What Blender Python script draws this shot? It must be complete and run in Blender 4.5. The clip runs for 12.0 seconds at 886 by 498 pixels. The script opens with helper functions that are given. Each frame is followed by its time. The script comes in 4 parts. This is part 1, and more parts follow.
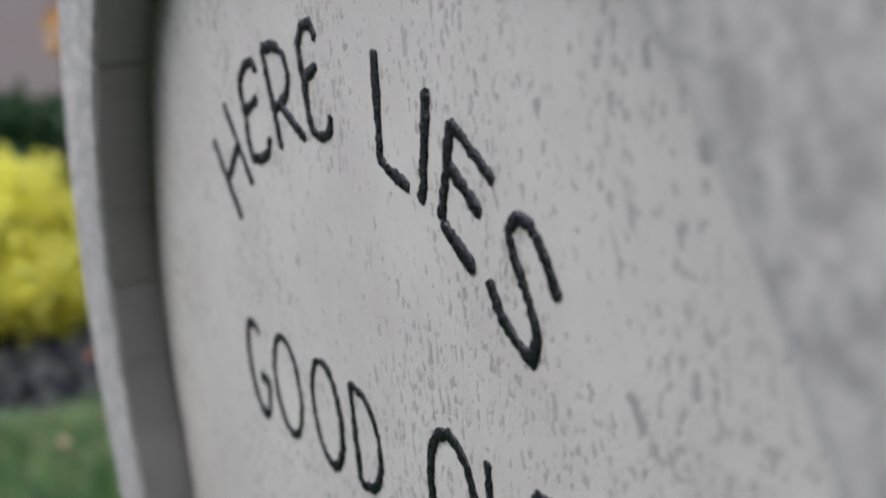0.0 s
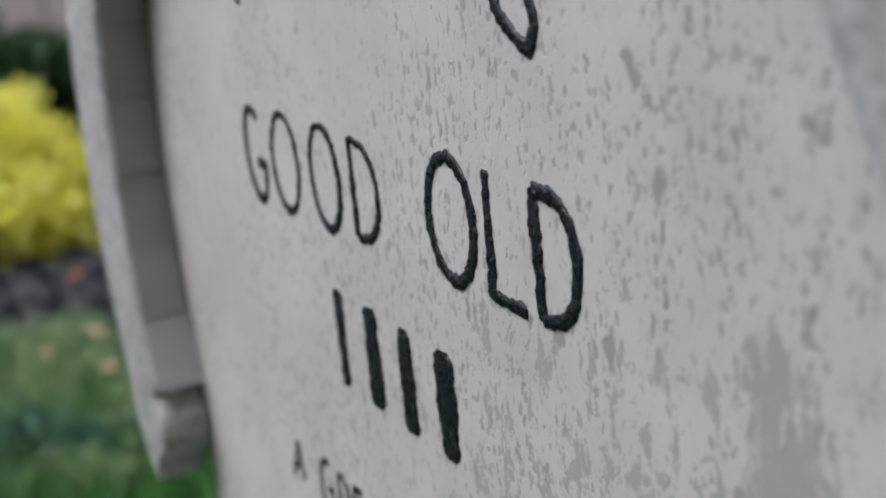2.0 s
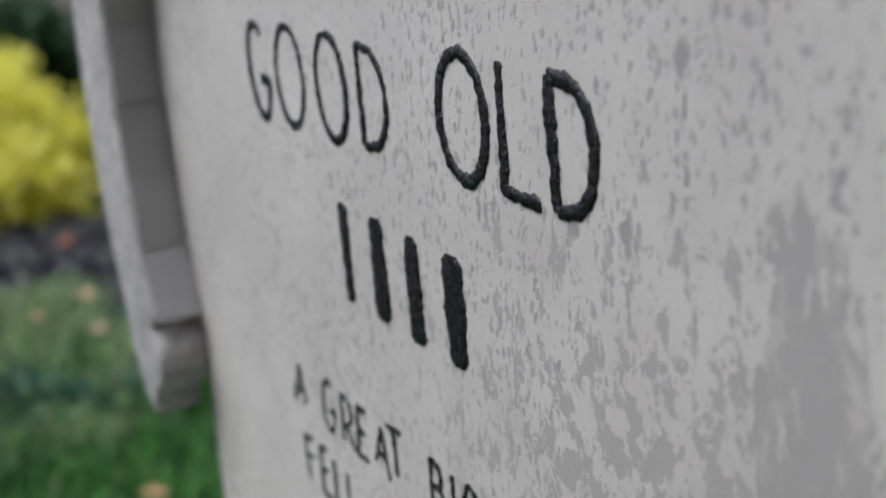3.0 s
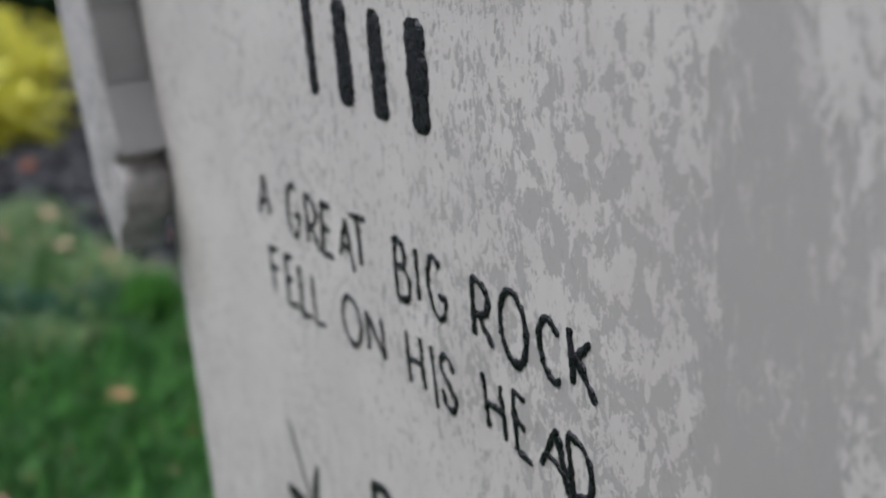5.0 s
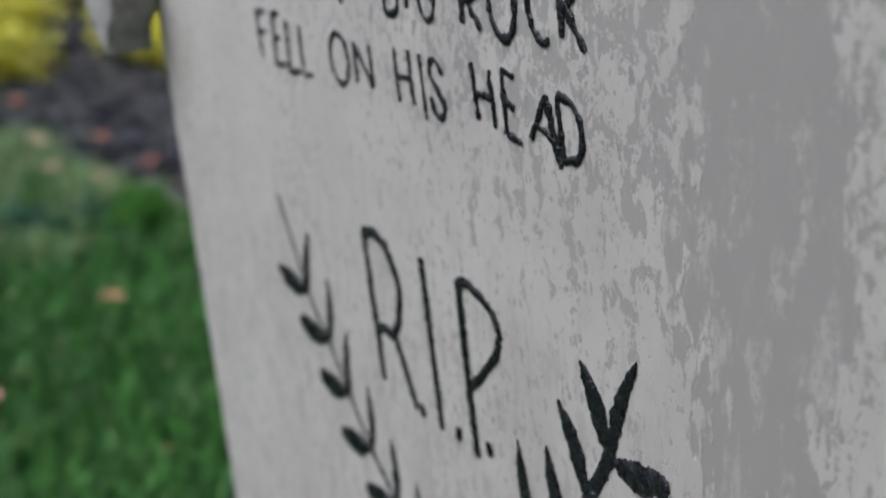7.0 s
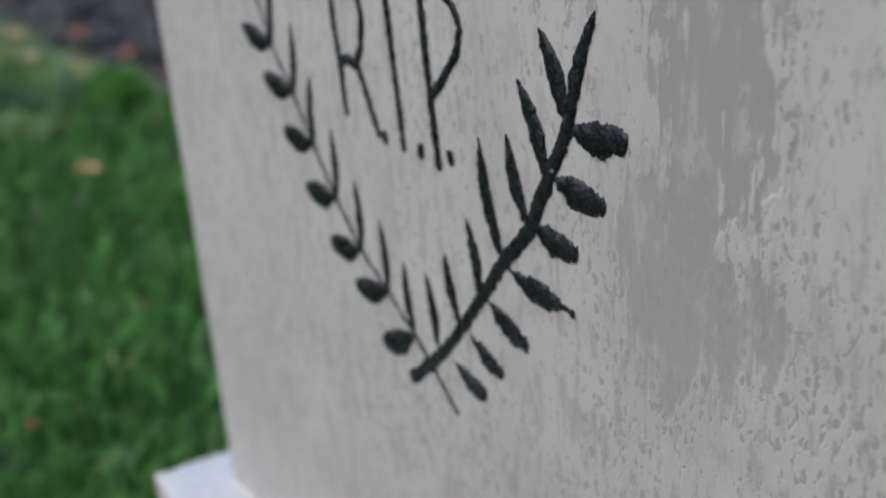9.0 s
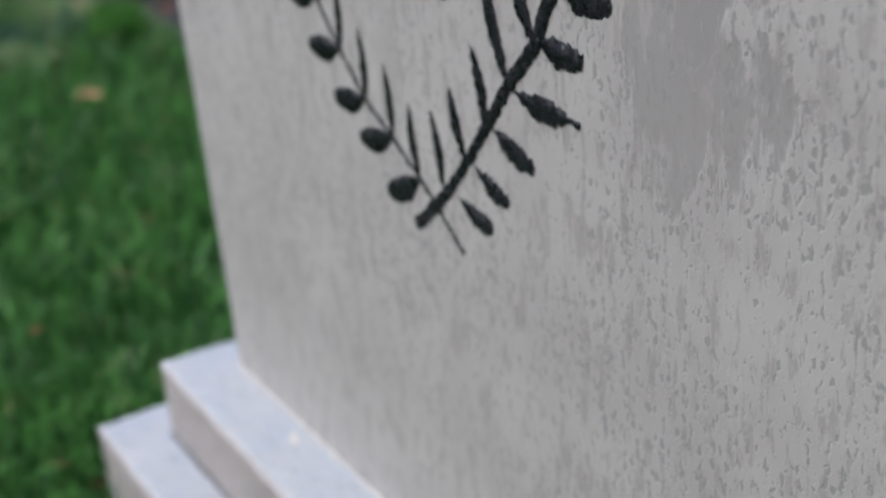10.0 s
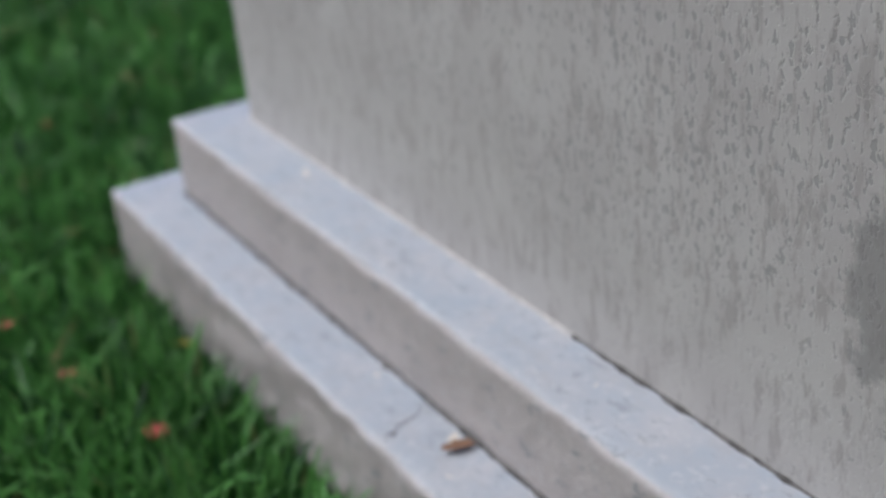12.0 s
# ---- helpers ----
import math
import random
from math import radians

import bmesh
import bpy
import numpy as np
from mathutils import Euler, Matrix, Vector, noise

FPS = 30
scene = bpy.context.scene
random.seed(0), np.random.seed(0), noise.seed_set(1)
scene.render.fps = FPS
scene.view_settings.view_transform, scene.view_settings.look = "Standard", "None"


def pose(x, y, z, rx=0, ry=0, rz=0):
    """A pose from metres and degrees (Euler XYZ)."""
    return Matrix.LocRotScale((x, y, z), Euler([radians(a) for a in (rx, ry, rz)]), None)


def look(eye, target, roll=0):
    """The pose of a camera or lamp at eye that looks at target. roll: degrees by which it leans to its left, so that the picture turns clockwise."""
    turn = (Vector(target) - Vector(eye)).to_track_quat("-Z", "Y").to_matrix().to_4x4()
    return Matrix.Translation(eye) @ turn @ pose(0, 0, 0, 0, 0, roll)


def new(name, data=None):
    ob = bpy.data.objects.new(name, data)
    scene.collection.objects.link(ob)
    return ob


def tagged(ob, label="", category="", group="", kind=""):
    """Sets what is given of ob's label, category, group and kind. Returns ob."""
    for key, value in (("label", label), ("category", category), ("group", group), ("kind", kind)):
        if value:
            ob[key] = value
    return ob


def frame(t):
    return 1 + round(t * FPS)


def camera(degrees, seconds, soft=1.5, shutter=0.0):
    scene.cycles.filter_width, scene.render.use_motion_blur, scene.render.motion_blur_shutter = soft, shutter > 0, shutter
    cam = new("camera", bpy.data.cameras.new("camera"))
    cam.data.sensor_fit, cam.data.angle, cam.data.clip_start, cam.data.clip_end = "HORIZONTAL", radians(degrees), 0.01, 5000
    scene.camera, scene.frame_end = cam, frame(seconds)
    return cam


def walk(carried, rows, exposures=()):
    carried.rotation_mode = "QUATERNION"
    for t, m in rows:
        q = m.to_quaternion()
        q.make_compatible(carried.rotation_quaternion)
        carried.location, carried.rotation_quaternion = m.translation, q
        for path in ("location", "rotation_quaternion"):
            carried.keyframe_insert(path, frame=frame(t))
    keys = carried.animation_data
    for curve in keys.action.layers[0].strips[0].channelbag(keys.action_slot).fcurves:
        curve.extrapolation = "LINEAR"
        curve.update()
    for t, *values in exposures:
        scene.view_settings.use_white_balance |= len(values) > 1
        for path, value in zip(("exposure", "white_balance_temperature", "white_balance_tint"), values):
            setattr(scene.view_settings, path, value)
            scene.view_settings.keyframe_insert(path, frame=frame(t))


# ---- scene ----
cam = camera(36.0, 12.0, 2.0)
PATH = [
    (0, (0.822, -0.232, 1.223), (-0.9, 0.635, 0.691), -3.9),
    (0.5, (0.833, -0.243, 1.207), (-0.884, 0.632, 0.671), -4.0),
    (1, (0.846, -0.255, 1.185), (-0.864, 0.627, 0.641), -3.9),
    (1.5, (0.855, -0.263, 1.162), (-0.848, 0.623, 0.599), -3.5),
    (2, (0.858, -0.267, 1.135), (-0.835, 0.617, 0.542), -3.7),
    (2.5, (0.851, -0.274, 1.117), (-0.837, 0.611, 0.508), -3.3),
    (4.5, (0.879, -0.287, 1.037), (-0.768, 0.631, 0.37), -2.9),
    (5, (0.884, -0.298, 1.017), (-0.753, 0.627, 0.336), -2.9),
    (5.5, (0.89, -0.307, 0.987), (-0.743, 0.624, 0.302), -3.4),
    (6, (0.904, -0.316, 0.949), (-0.732, 0.609, 0.265), -3.2),
    (6.5, (0.912, -0.318, 0.915), (-0.723, 0.608, 0.228), -3.1),
    (7, (0.917, -0.323, 0.888), (-0.708, 0.605, 0.182), -3.6),
    (9, (0.951, -0.336, 0.767), (-0.644, 0.592, -0.005), -3.4),
    (9.5, (0.96, -0.345, 0.735), (-0.627, 0.577, -0.06), -3.6),
    (10, (0.972, -0.356, 0.701), (-0.61, 0.559, -0.112), -4.0),
    (10.5, (0.979, -0.37, 0.67), (-0.604, 0.53, -0.156), -4.8),
    (11, (0.99, -0.379, 0.632), (-0.584, 0.506, -0.228), -4.8),
    (11.5, (1.003, -0.394, 0.599), (-0.56, 0.482, -0.289), -4.8),
    (12, (1.026, -0.403, 0.568), (-0.527, 0.475, -0.337), -4.7),
]
walk(cam, [(t, look(eye, target, roll)) for t, eye, target, roll in PATH],
     [(0, 0.91, 6020, 8), (5, 0.88, 5970, 8.5), (9.5, 0.82, 5940, 9.5), (10.5, 0.84, 5930, 10), (11.5, 0.81, 5900, 9), (12, 0.54, 5890, 9)])

# ---- focus, world, light ----
cam.data.dof.use_dof = True
cam.data.dof.focus_distance = 0.56
cam.data.dof.aperture_fstop = 6.0

SUN_EL, SUN_AZ = 61.0, 205.0   # degrees; azimuth clockwise from +y
world = bpy.data.worlds.new("overcast_sky")
scene.world = world
world.use_nodes = True
wn = world.node_tree
sky = wn.nodes.new("ShaderNodeTexSky")
sky.sky_type, sky.sun_disc = "NISHITA", False
sky.sun_elevation, sky.sun_rotation = radians(SUN_EL), radians(SUN_AZ)
sky.air_density, sky.dust_density, sky.ozone_density = 1.0, 3.0, 1.6
wn.nodes["Background"].inputs["Strength"].default_value = 0.15
wn.links.new(sky.outputs["Color"], wn.nodes["Background"].inputs["Color"])
sun = new("sun", bpy.data.lights.new("sun", "SUN"))
sun.data.energy, sun.data.angle, sun.data.color = 1.3, radians(50), (1.0, 0.98, 0.95)
_a, _e = radians(SUN_AZ), radians(SUN_EL)
SUN_DIR = Vector((math.sin(_a) * math.cos(_e), math.cos(_a) * math.cos(_e), math.sin(_e)))
sun.matrix_world = look(SUN_DIR * 10, (0, 0, 0))


# ---- materials ----
class Mat:
    """A small wrapper to wire node materials."""

    def __init__(self, name, rough=0.8, spec=0.3):
        self.m = bpy.data.materials.new(name)
        self.m.use_nodes = True
        self.t = self.m.node_tree
        self.b = self.t.nodes["Principled BSDF"]
        self.b.inputs["Roughness"].default_value = rough
        self.b.inputs["Specular IOR Level"].default_value = spec
        self.co = self.t.nodes.new("ShaderNodeTexCoord").outputs["Object"]

    def put(self, socket, value):
        if hasattr(value, "is_output"):
            self.t.links.new(value, socket)
        elif isinstance(value, tuple) and len(value) == 3 and socket.type == "RGBA":
            socket.default_value = (*value, 1)
        else:
            socket.default_value = value

    def scaled(self, sx, sy, sz, shift=(0, 0, 0)):
        n = self.t.nodes.new("ShaderNodeMapping")
        n.inputs["Scale"].default_value, n.inputs["Location"].default_value = (sx, sy, sz), shift
        self.put(n.inputs["Vector"], self.co)
        return n.outputs["Vector"]

    def noise(self, scale, detail=4, rough=0.55, vec=None, warp=0.0):
        n = self.t.nodes.new("ShaderNodeTexNoise")
        for key, v in (("Scale", scale), ("Detail", detail), ("Roughness", rough), ("Distortion", warp)):
            n.inputs[key].default_value = v
        self.put(n.inputs["Vector"], vec or self.co)
        return n.outputs["Fac"]

    def spots(self, scale, flat, least, most, dens):
        """Separate ragged pits, one in a cell at most, more and wider ones where dens is high."""
        n = self.t.nodes.new("ShaderNodeTexVoronoi")
        n.inputs["Scale"].default_value = scale
        wob = self.t.nodes.new("ShaderNodeTexNoise")
        wob.inputs["Scale"].default_value, wob.inputs["Detail"].default_value = scale * 1.3, 3
        self.put(wob.inputs["Vector"], self.co)
        add = self.t.nodes.new("ShaderNodeVectorMath")
        add.operation = "MULTIPLY_ADD"
        self.put(add.inputs[0], wob.outputs["Color"])
        add.inputs[1].default_value = (0.9 / scale, 0, 1.3 / scale)
        self.put(add.inputs[2], self.scaled(1, 0, flat))
        self.put(n.inputs["Vector"], add.outputs[0])
        split = self.t.nodes.new("ShaderNodeSeparateColor")
        self.put(split.inputs[0], n.outputs["Color"])
        size = self.ramp(self.math("ADD", split.outputs[0], self.math("MULTIPLY", dens, 0.45)), 0.50, 1.25, 0.0, most)
        return self.ramp(self.math("SUBTRACT", size, n.outputs["Distance"]), 0.0, least, 0.0, 1.0)

    def ramp(self, fac, lo, hi, a=0.0, b=1.0):
        n = self.t.nodes.new("ShaderNodeMapRange")
        n.interpolation_type = "SMOOTHSTEP"
        for key, v in (("Value", fac), ("From Min", lo), ("From Max", hi), ("To Min", a), ("To Max", b)):
            self.put(n.inputs[key], v)
        return n.outputs["Result"]

    def math(self, op, a, b=0.0):
        n = self.t.nodes.new("ShaderNodeMath")
        n.operation = op
        self.put(n.inputs[0], a), self.put(n.inputs[1], b)
        return n.outputs[0]

    def mix(self, fac, a, b):
        n = self.t.nodes.new("ShaderNodeMix")
        n.data_type = "RGBA"
        self.put(n.inputs["Factor"], fac), self.put(n.inputs["A"], a), self.put(n.inputs["B"], b)
        return n.outputs["Result"]

    def far(self, centre, size):
        """Distance from a point, in units of size along each axis."""
        sub = self.t.nodes.new("ShaderNodeVectorMath")
        sub.operation = "SUBTRACT"
        self.put(sub.inputs[0], self.co)
        sub.inputs[1].default_value = centre
        div = self.t.nodes.new("ShaderNodeVectorMath")
        div.operation = "DIVIDE"
        self.put(div.inputs[0], sub.outputs[0])
        div.inputs[1].default_value = size
        n = self.t.nodes.new("ShaderNodeVectorMath")
        n.operation = "LENGTH"
        self.put(n.inputs[0], div.outputs[0])
        return n.outputs["Value"]

    def axis(self, k):
        n = self.t.nodes.new("ShaderNodeSeparateXYZ")
        self.put(n.inputs[0], self.co)
        return n.outputs[k]

    def bump(self, height, strength, dist):
        n = self.t.nodes.new("ShaderNodeBump")
        n.inputs["Strength"].default_value, n.inputs["Distance"].default_value = strength, dist
        self.put(n.inputs["Height"], height)
        if self.b.inputs["Normal"].is_linked:
            self.put(n.inputs["Normal"], self.b.inputs["Normal"].links[0].from_socket)
        self.t.links.new(n.outputs["Normal"], self.b.inputs["Normal"])
        return self

    def done(self, colour):
        self.put(self.b.inputs["Base Color"], colour)
        return self.m

    def random(self):
        return self.t.nodes.new("ShaderNodeObjectInfo").outputs["Random"]

    def island(self):
        return self.t.nodes.new("ShaderNodeNewGeometry").outputs["Random Per Island"]


def mat_painted_slab():
    m = Mat("weathered_paint_on_slab", 0.72, 0.28)
    light, bared = (0.590, 0.570, 0.541), (0.370, 0.357, 0.342)
    drip = m.scaled(1, 1, 0.25, (3, 0, 1))
    # a dull soft mottling of the top coat
    col = m.mix(m.ramp(m.noise(10, 5, 0.62), 0.34, 0.70), light, (0.515, 0.493, 0.470))
    # pits in the coat: sparse in some areas, dense in others, wider apart and larger towards the near side
    dens = m.ramp(m.noise(7, 3), 0.34, 0.66)
    crowd = m.ramp(m.far((0.565, 0, 0.30), (0.11, 1, 0.10)), 0.4, 1.2, 1.0, 0.0)
    dens = m.math("MAXIMUM", dens, crowd)
    fine = m.spots(210, 0.62, 0.10, 0.42, dens)
    small = m.spots(135, 0.42, 0.16, 0.33, dens)
    large = m.spots(58, 0.62, 0.16, 0.36, m.math("MULTIPLY", dens, m.ramp(m.axis(0), 0.36, 0.50)))
    ticks = m.ramp(m.math("ADD", m.noise(270, 3, 0.55, m.scaled(1, 1, 0.50)), m.math("MULTIPLY", dens, 0.09)), 0.60, 0.72)
    fine = m.math("MAXIMUM", fine, ticks)
    pits = m.math("MAXIMUM", m.math("MULTIPLY", fine, 0.8), m.math("MAXIMUM", m.math("MULTIPLY", small, m.ramp(m.axis(2), 0.45, 0.8, 0.45, 1.0)), m.math("MULTIPLY", large, m.ramp(m.axis(2), 0.80, 0.92))))
    col = m.mix(m.math("MULTIPLY", pits, m.math("MULTIPLY", m.ramp(m.axis(2), 0.40, 0.75, 0.76, 0.85), m.ramp(m.axis(2), 0.17, 0.28, 0.25, 1.0))), col, (0.295, 0.287, 0.278))
    # flaked patches, densest beside and below the name
    worn = m.ramp(m.far((0.52, 0, 0.80), (0.30, 1, 0.24)), 0.2, 1.1, 1.0, 0.0)
    flake = m.noise(72, 6, 0.74, m.scaled(1, 1, 0.62), 0.3)
    flakes = m.ramp(m.math("ADD", flake, m.math("MULTIPLY", worn, 0.122)), 0.608, 0.635)
    col = m.mix(m.math("MULTIPLY", flakes, 0.85), col, bared)
    # the big bare stain with ragged sides, and its thin tail below
    blot = m.scaled(1, 1, 0.5, (3, 0, 1))
    edge = m.math("ADD", m.math("MULTIPLY", m.noise(15, 5, 0.6, blot), 2.0), m.math("ADD", m.math("MULTIPLY", m.noise(48, 4, 0.6, blot), 1.3), m.math("MULTIPLY", m.noise(120, 3, 0.6, drip), 0.9)))
    stain = m.math("ADD", m.far((0.577, 0, 0.735), (0.044, 1, 0.225)), edge)
    bare = m.ramp(stain, 2.92, 3.06, 1.0, 0.0)
    low = m.math("ADD", m.far((0.562, 0, 0.525), (0.055, 1, 0.065)), edge)
    bare = m.math("MAXIMUM", bare, m.ramp(low, 2.80, 3.0, 0.8, 0.0))
    left = m.ramp(m.noise(66, 5, 0.68, m.scaled(1, 1, 0.42, (9, 0, 2))), 0.50, 0.63, 1.0, 0.3)
    col = m.mix(m.math("MULTIPLY", m.math("MULTIPLY", bare, left), 0.95), col, bared)
    # thin grey washes that run downward, and streaks over the lower half
    wash = m.ramp(m.noise(22, 5, 0.6, drip), 0.52, 0.72)
    col = m.mix(m.math("MULTIPLY", wash, m.ramp(m.axis(2), 0.55, 0.75, 0.45, 0.10)), col, (0.425, 0.398, 0.376))
    streak = m.ramp(m.noise(95, 5, 0.66, m.scaled(1, 1, 0.30, (7, 0, 4))), 0.51, 0.61)
    col = m.mix(m.math("MULTIPLY", streak, m.ramp(m.axis(2), 0.5, 0.72, 0.70, 0.06)), col, (0.405, 0.378, 0.357))
    # a dark damp blotch low on the near side
    damp = m.math("ADD", m.far((0.682, 0, 0.275), (0.020, 1, 0.050)), m.math("MULTIPLY", m.noise(60, 4, 0.6), 2.2))
    col = m.mix(m.ramp(damp, 1.65, 2.15, 0.7, 0.0), col, (0.27, 0.262, 0.25))
    m.bump(m.math("SUBTRACT", 1.0, m.math("MAXIMUM", m.math("MULTIPLY", pits, 0.8), m.math("MAXIMUM", flakes, bare))), 0.45, 0.0009)
    m.bump(m.noise(60, 5, 0.6, m.scaled(1, 1, 0.5)), 0.12, 0.0012)
    m.bump(m.noise(420, 3, 0.6), 0.08, 0.0006)
    return m.done(col)


def mat_hood():
    m = Mat("weathered_paint_on_hood", 0.8, 0.2)
    col = m.mix(m.ramp(m.noise(80, 6, 0.72), 0.42, 0.58), (0.480, 0.466, 0.456), (0.330, 0.320, 0.314))
    pale = m.ramp(m.noise(75, 4, 0.6, m.scaled(1, 1, 1, (4, 1, 2))), 0.55, 0.63)
    col = m.mix(m.math("MULTIPLY", pale, 0.6), col, (0.60, 0.586, 0.574))
    speck = m.ramp(m.noise(150, 3, 0.6), 0.63, 0.72)
    col = m.mix(m.math("MULTIPLY", speck, 0.5), col, (0.29, 0.283, 0.277))
    m.bump(m.noise(120, 5, 0.65), 0.3, 0.0015)
    return m.done(col)


def mat_soffit():
    m = Mat("smooth_grey_paint", 0.7, 0.25)
    col = m.mix(m.ramp(m.noise(26, 4, 0.6), 0.35, 0.7), (0.430, 0.424, 0.426), (0.365, 0.359, 0.361))
    col = m.mix(m.math("MULTIPLY", m.random(), 0.35), col, (0.335, 0.330, 0.331))
    m.bump(m.noise(160, 4, 0.6), 0.12, 0.0008)
    return m.done(col)


def mat_step(name, light, dark, sky_tint):
    m = Mat(name, 0.8, 0.25)
    col = m.mix(m.ramp(m.noise(12, 6, 0.65), 0.35, 0.7), light, dark)
    # skylight painted in: upward faces turn patchily bluish, the rest stay warm
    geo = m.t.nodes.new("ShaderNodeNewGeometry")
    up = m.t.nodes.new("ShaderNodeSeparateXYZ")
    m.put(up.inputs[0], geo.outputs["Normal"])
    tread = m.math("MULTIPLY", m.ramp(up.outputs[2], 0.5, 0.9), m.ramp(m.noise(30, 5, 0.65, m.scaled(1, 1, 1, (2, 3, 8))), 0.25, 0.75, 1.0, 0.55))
    col = m.mix(tread, col, sky_tint)
    pale = m.ramp(m.noise(120, 5, 0.7, m.scaled(1, 1, 1, (1, 7, 2))), 0.52, 0.66)
    col = m.mix(m.math("MULTIPLY", pale, 0.4), col, (0.55, 0.545, 0.54))
    scuff = m.ramp(m.noise(95, 6, 0.74, m.scaled(0.55, 1, 1)), 0.56, 0.63)
    col = m.mix(m.math("MULTIPLY", scuff, 0.6), col, (0.25, 0.262, 0.28))
    smear = m.ramp(m.noise(46, 5, 0.66, m.scaled(0.6, 1, 1, (8, 1, 3))), 0.55, 0.66)
    col = m.mix(m.math("MULTIPLY", smear, 0.22), col, (0.33, 0.315, 0.30))
    chip = m.ramp(m.noise(40, 3, 0.5, m.scaled(1, 1, 1, (5, 2, 1))), 0.70, 0.735)
    col = m.mix(chip, col, (0.62, 0.57, 0.48))
    worn = m.ramp(geo.outputs["Pointiness"], 0.515, 0.60)
    col = m.mix(m.math("MULTIPLY", worn, 0.8), col, (0.64, 0.635, 0.635))
    m.bump(m.noise(120, 5, 0.65), 0.5, 0.002)
    m.bump(m.noise(28, 4, 0.6), 0.4, 0.004)
    return m.done(col)


def mat_black_paint():
    m = Mat("thick_black_paint", 0.42, 0.6)
    col = m.mix(m.ramp(m.noise(160, 4, 0.6), 0.4, 0.75), (0.005, 0.005, 0.009), (0.016, 0.015, 0.024))
    thin = m.ramp(m.noise(260, 4, 0.7), 0.69, 0.76)
    col = m.mix(m.math("MULTIPLY", thin, 0.6), col, (0.22, 0.215, 0.21))
    m.put(m.b.inputs["Roughness"], m.ramp(m.noise(190, 3), 0.35, 0.65, 0.08, 0.45))
    m.bump(m.noise(380, 4, 0.62), 1.0, 0.0016)
    return m.done(col)


def mat_blades(name, a, b, c, glow=0.3):
    m = Mat(name, 0.45, 0.45)
    r = m.island()
    col = m.mix(m.ramp(r, 0.0, 0.9), a, b)
    col = m.mix(m.ramp(r, 0.98, 0.985), col, c)
    patch = m.ramp(m.noise(7, 4, 0.6), 0.4, 0.66)
    col = m.mix(m.math("MULTIPLY", patch, 0.3), col, a)
    thin = m.t.nodes.new("ShaderNodeBsdfTranslucent")
    both = m.t.nodes.new("ShaderNodeMixShader")
    both.inputs[0].default_value = glow
    m.put(thin.inputs["Color"], col)
    m.t.links.new(m.b.outputs[0], both.inputs[1])
    m.t.links.new(thin.outputs[0], both.inputs[2])
    m.t.links.new(both.outputs[0], m.t.nodes["Material Output"].inputs["Surface"])
    return m.done(col)


def mat_leaf(name, a, b):
    m = Mat(name, 0.6, 0.25)
    col = m.mix(m.ramp(m.noise(90, 4), 0.35, 0.65), a, b)
    m.bump(m.noise(200, 3), 0.3, 0.001)
    return m.done(col)


def mat_soil(name, a, b, scale):
    m = Mat(name, 0.95, 0.1)
    col = m.mix(m.ramp(m.noise(scale, 6, 0.7), 0.35, 0.65), a, b)
    col = m.mix(m.math("MULTIPLY", m.ramp(m.noise(scale * 0.08, 3), 0.4, 0.65), 0.5), col, a)
    m.bump(m.noise(scale * 1.5, 5, 0.7), 0.8, 0.01)
    return m.done(col)


def mat_brick_wall():
    m = Mat("rose_brick_masonry", 0.9, 0.15)
    n = m.t.nodes.new("ShaderNodeTexBrick")
    n.inputs["Color1"].default_value = (0.46, 0.215, 0.215, 1)
    n.inputs["Color2"].default_value = (0.39, 0.185, 0.185, 1)
    n.inputs["Mortar"].default_value = (0.45, 0.38, 0.36, 1)
    n.inputs["Scale"].default_value = 1.0
    n.inputs["Brick Width"].default_value, n.inputs["Row Height"].default_value, n.inputs["Mortar Size"].default_value = 0.21, 0.075, 0.006
    turn = m.t.nodes.new("ShaderNodeMapping")
    turn.inputs["Rotation"].default_value = (radians(90), 0, radians(90))
    m.put(turn.inputs["Vector"], m.co)
    m.put(n.inputs["Vector"], turn.outputs["Vector"])
    col = m.mix(m.math("MULTIPLY", m.ramp(m.noise(2.5, 4), 0.4, 0.7), 0.4), n.outputs["Color"], (0.44, 0.28, 0.27))
    m.bump(m.noise(60, 4), 0.4, 0.004)
    return m.done(col)


SLAB, HOOD, SOFFIT = mat_painted_slab(), mat_hood(), mat_soffit()
# last colour of each step: the bluish skylight tint on its treads
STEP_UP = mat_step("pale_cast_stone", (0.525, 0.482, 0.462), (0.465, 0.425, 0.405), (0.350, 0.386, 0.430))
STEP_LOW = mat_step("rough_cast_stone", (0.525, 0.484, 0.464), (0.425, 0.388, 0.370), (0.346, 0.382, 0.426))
BLACK = mat_black_paint()
MORTAR = mat_leaf("pale_mortar", (0.54, 0.52, 0.49), (0.42, 0.405, 0.385))
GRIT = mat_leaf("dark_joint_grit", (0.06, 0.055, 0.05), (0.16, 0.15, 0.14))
GRASS = mat_blades("lawn_blades", (0.011, 0.050, 0.014), (0.195, 0.480, 0.120), (0.40, 0.38, 0.18))
STRAW = mat_blades("pale_dry_blades", (0.10, 0.21, 0.07), (0.36, 0.43, 0.20), (0.60, 0.43, 0.28))
GOLD = mat_blades("golden_foliage", (0.80, 0.77, 0.09), (0.92, 0.90, 0.25), (0.60, 0.52, 0.08), 0.5)
GREEN = mat_blades("dark_green_foliage", (0.020, 0.055, 0.022), (0.045, 0.10, 0.035), (0.09, 0.13, 0.04))
CLOVER = mat_blades("clover_leaves", (0.040, 0.110, 0.070), (0.075, 0.170, 0.115), (0.09, 0.16, 0.08))
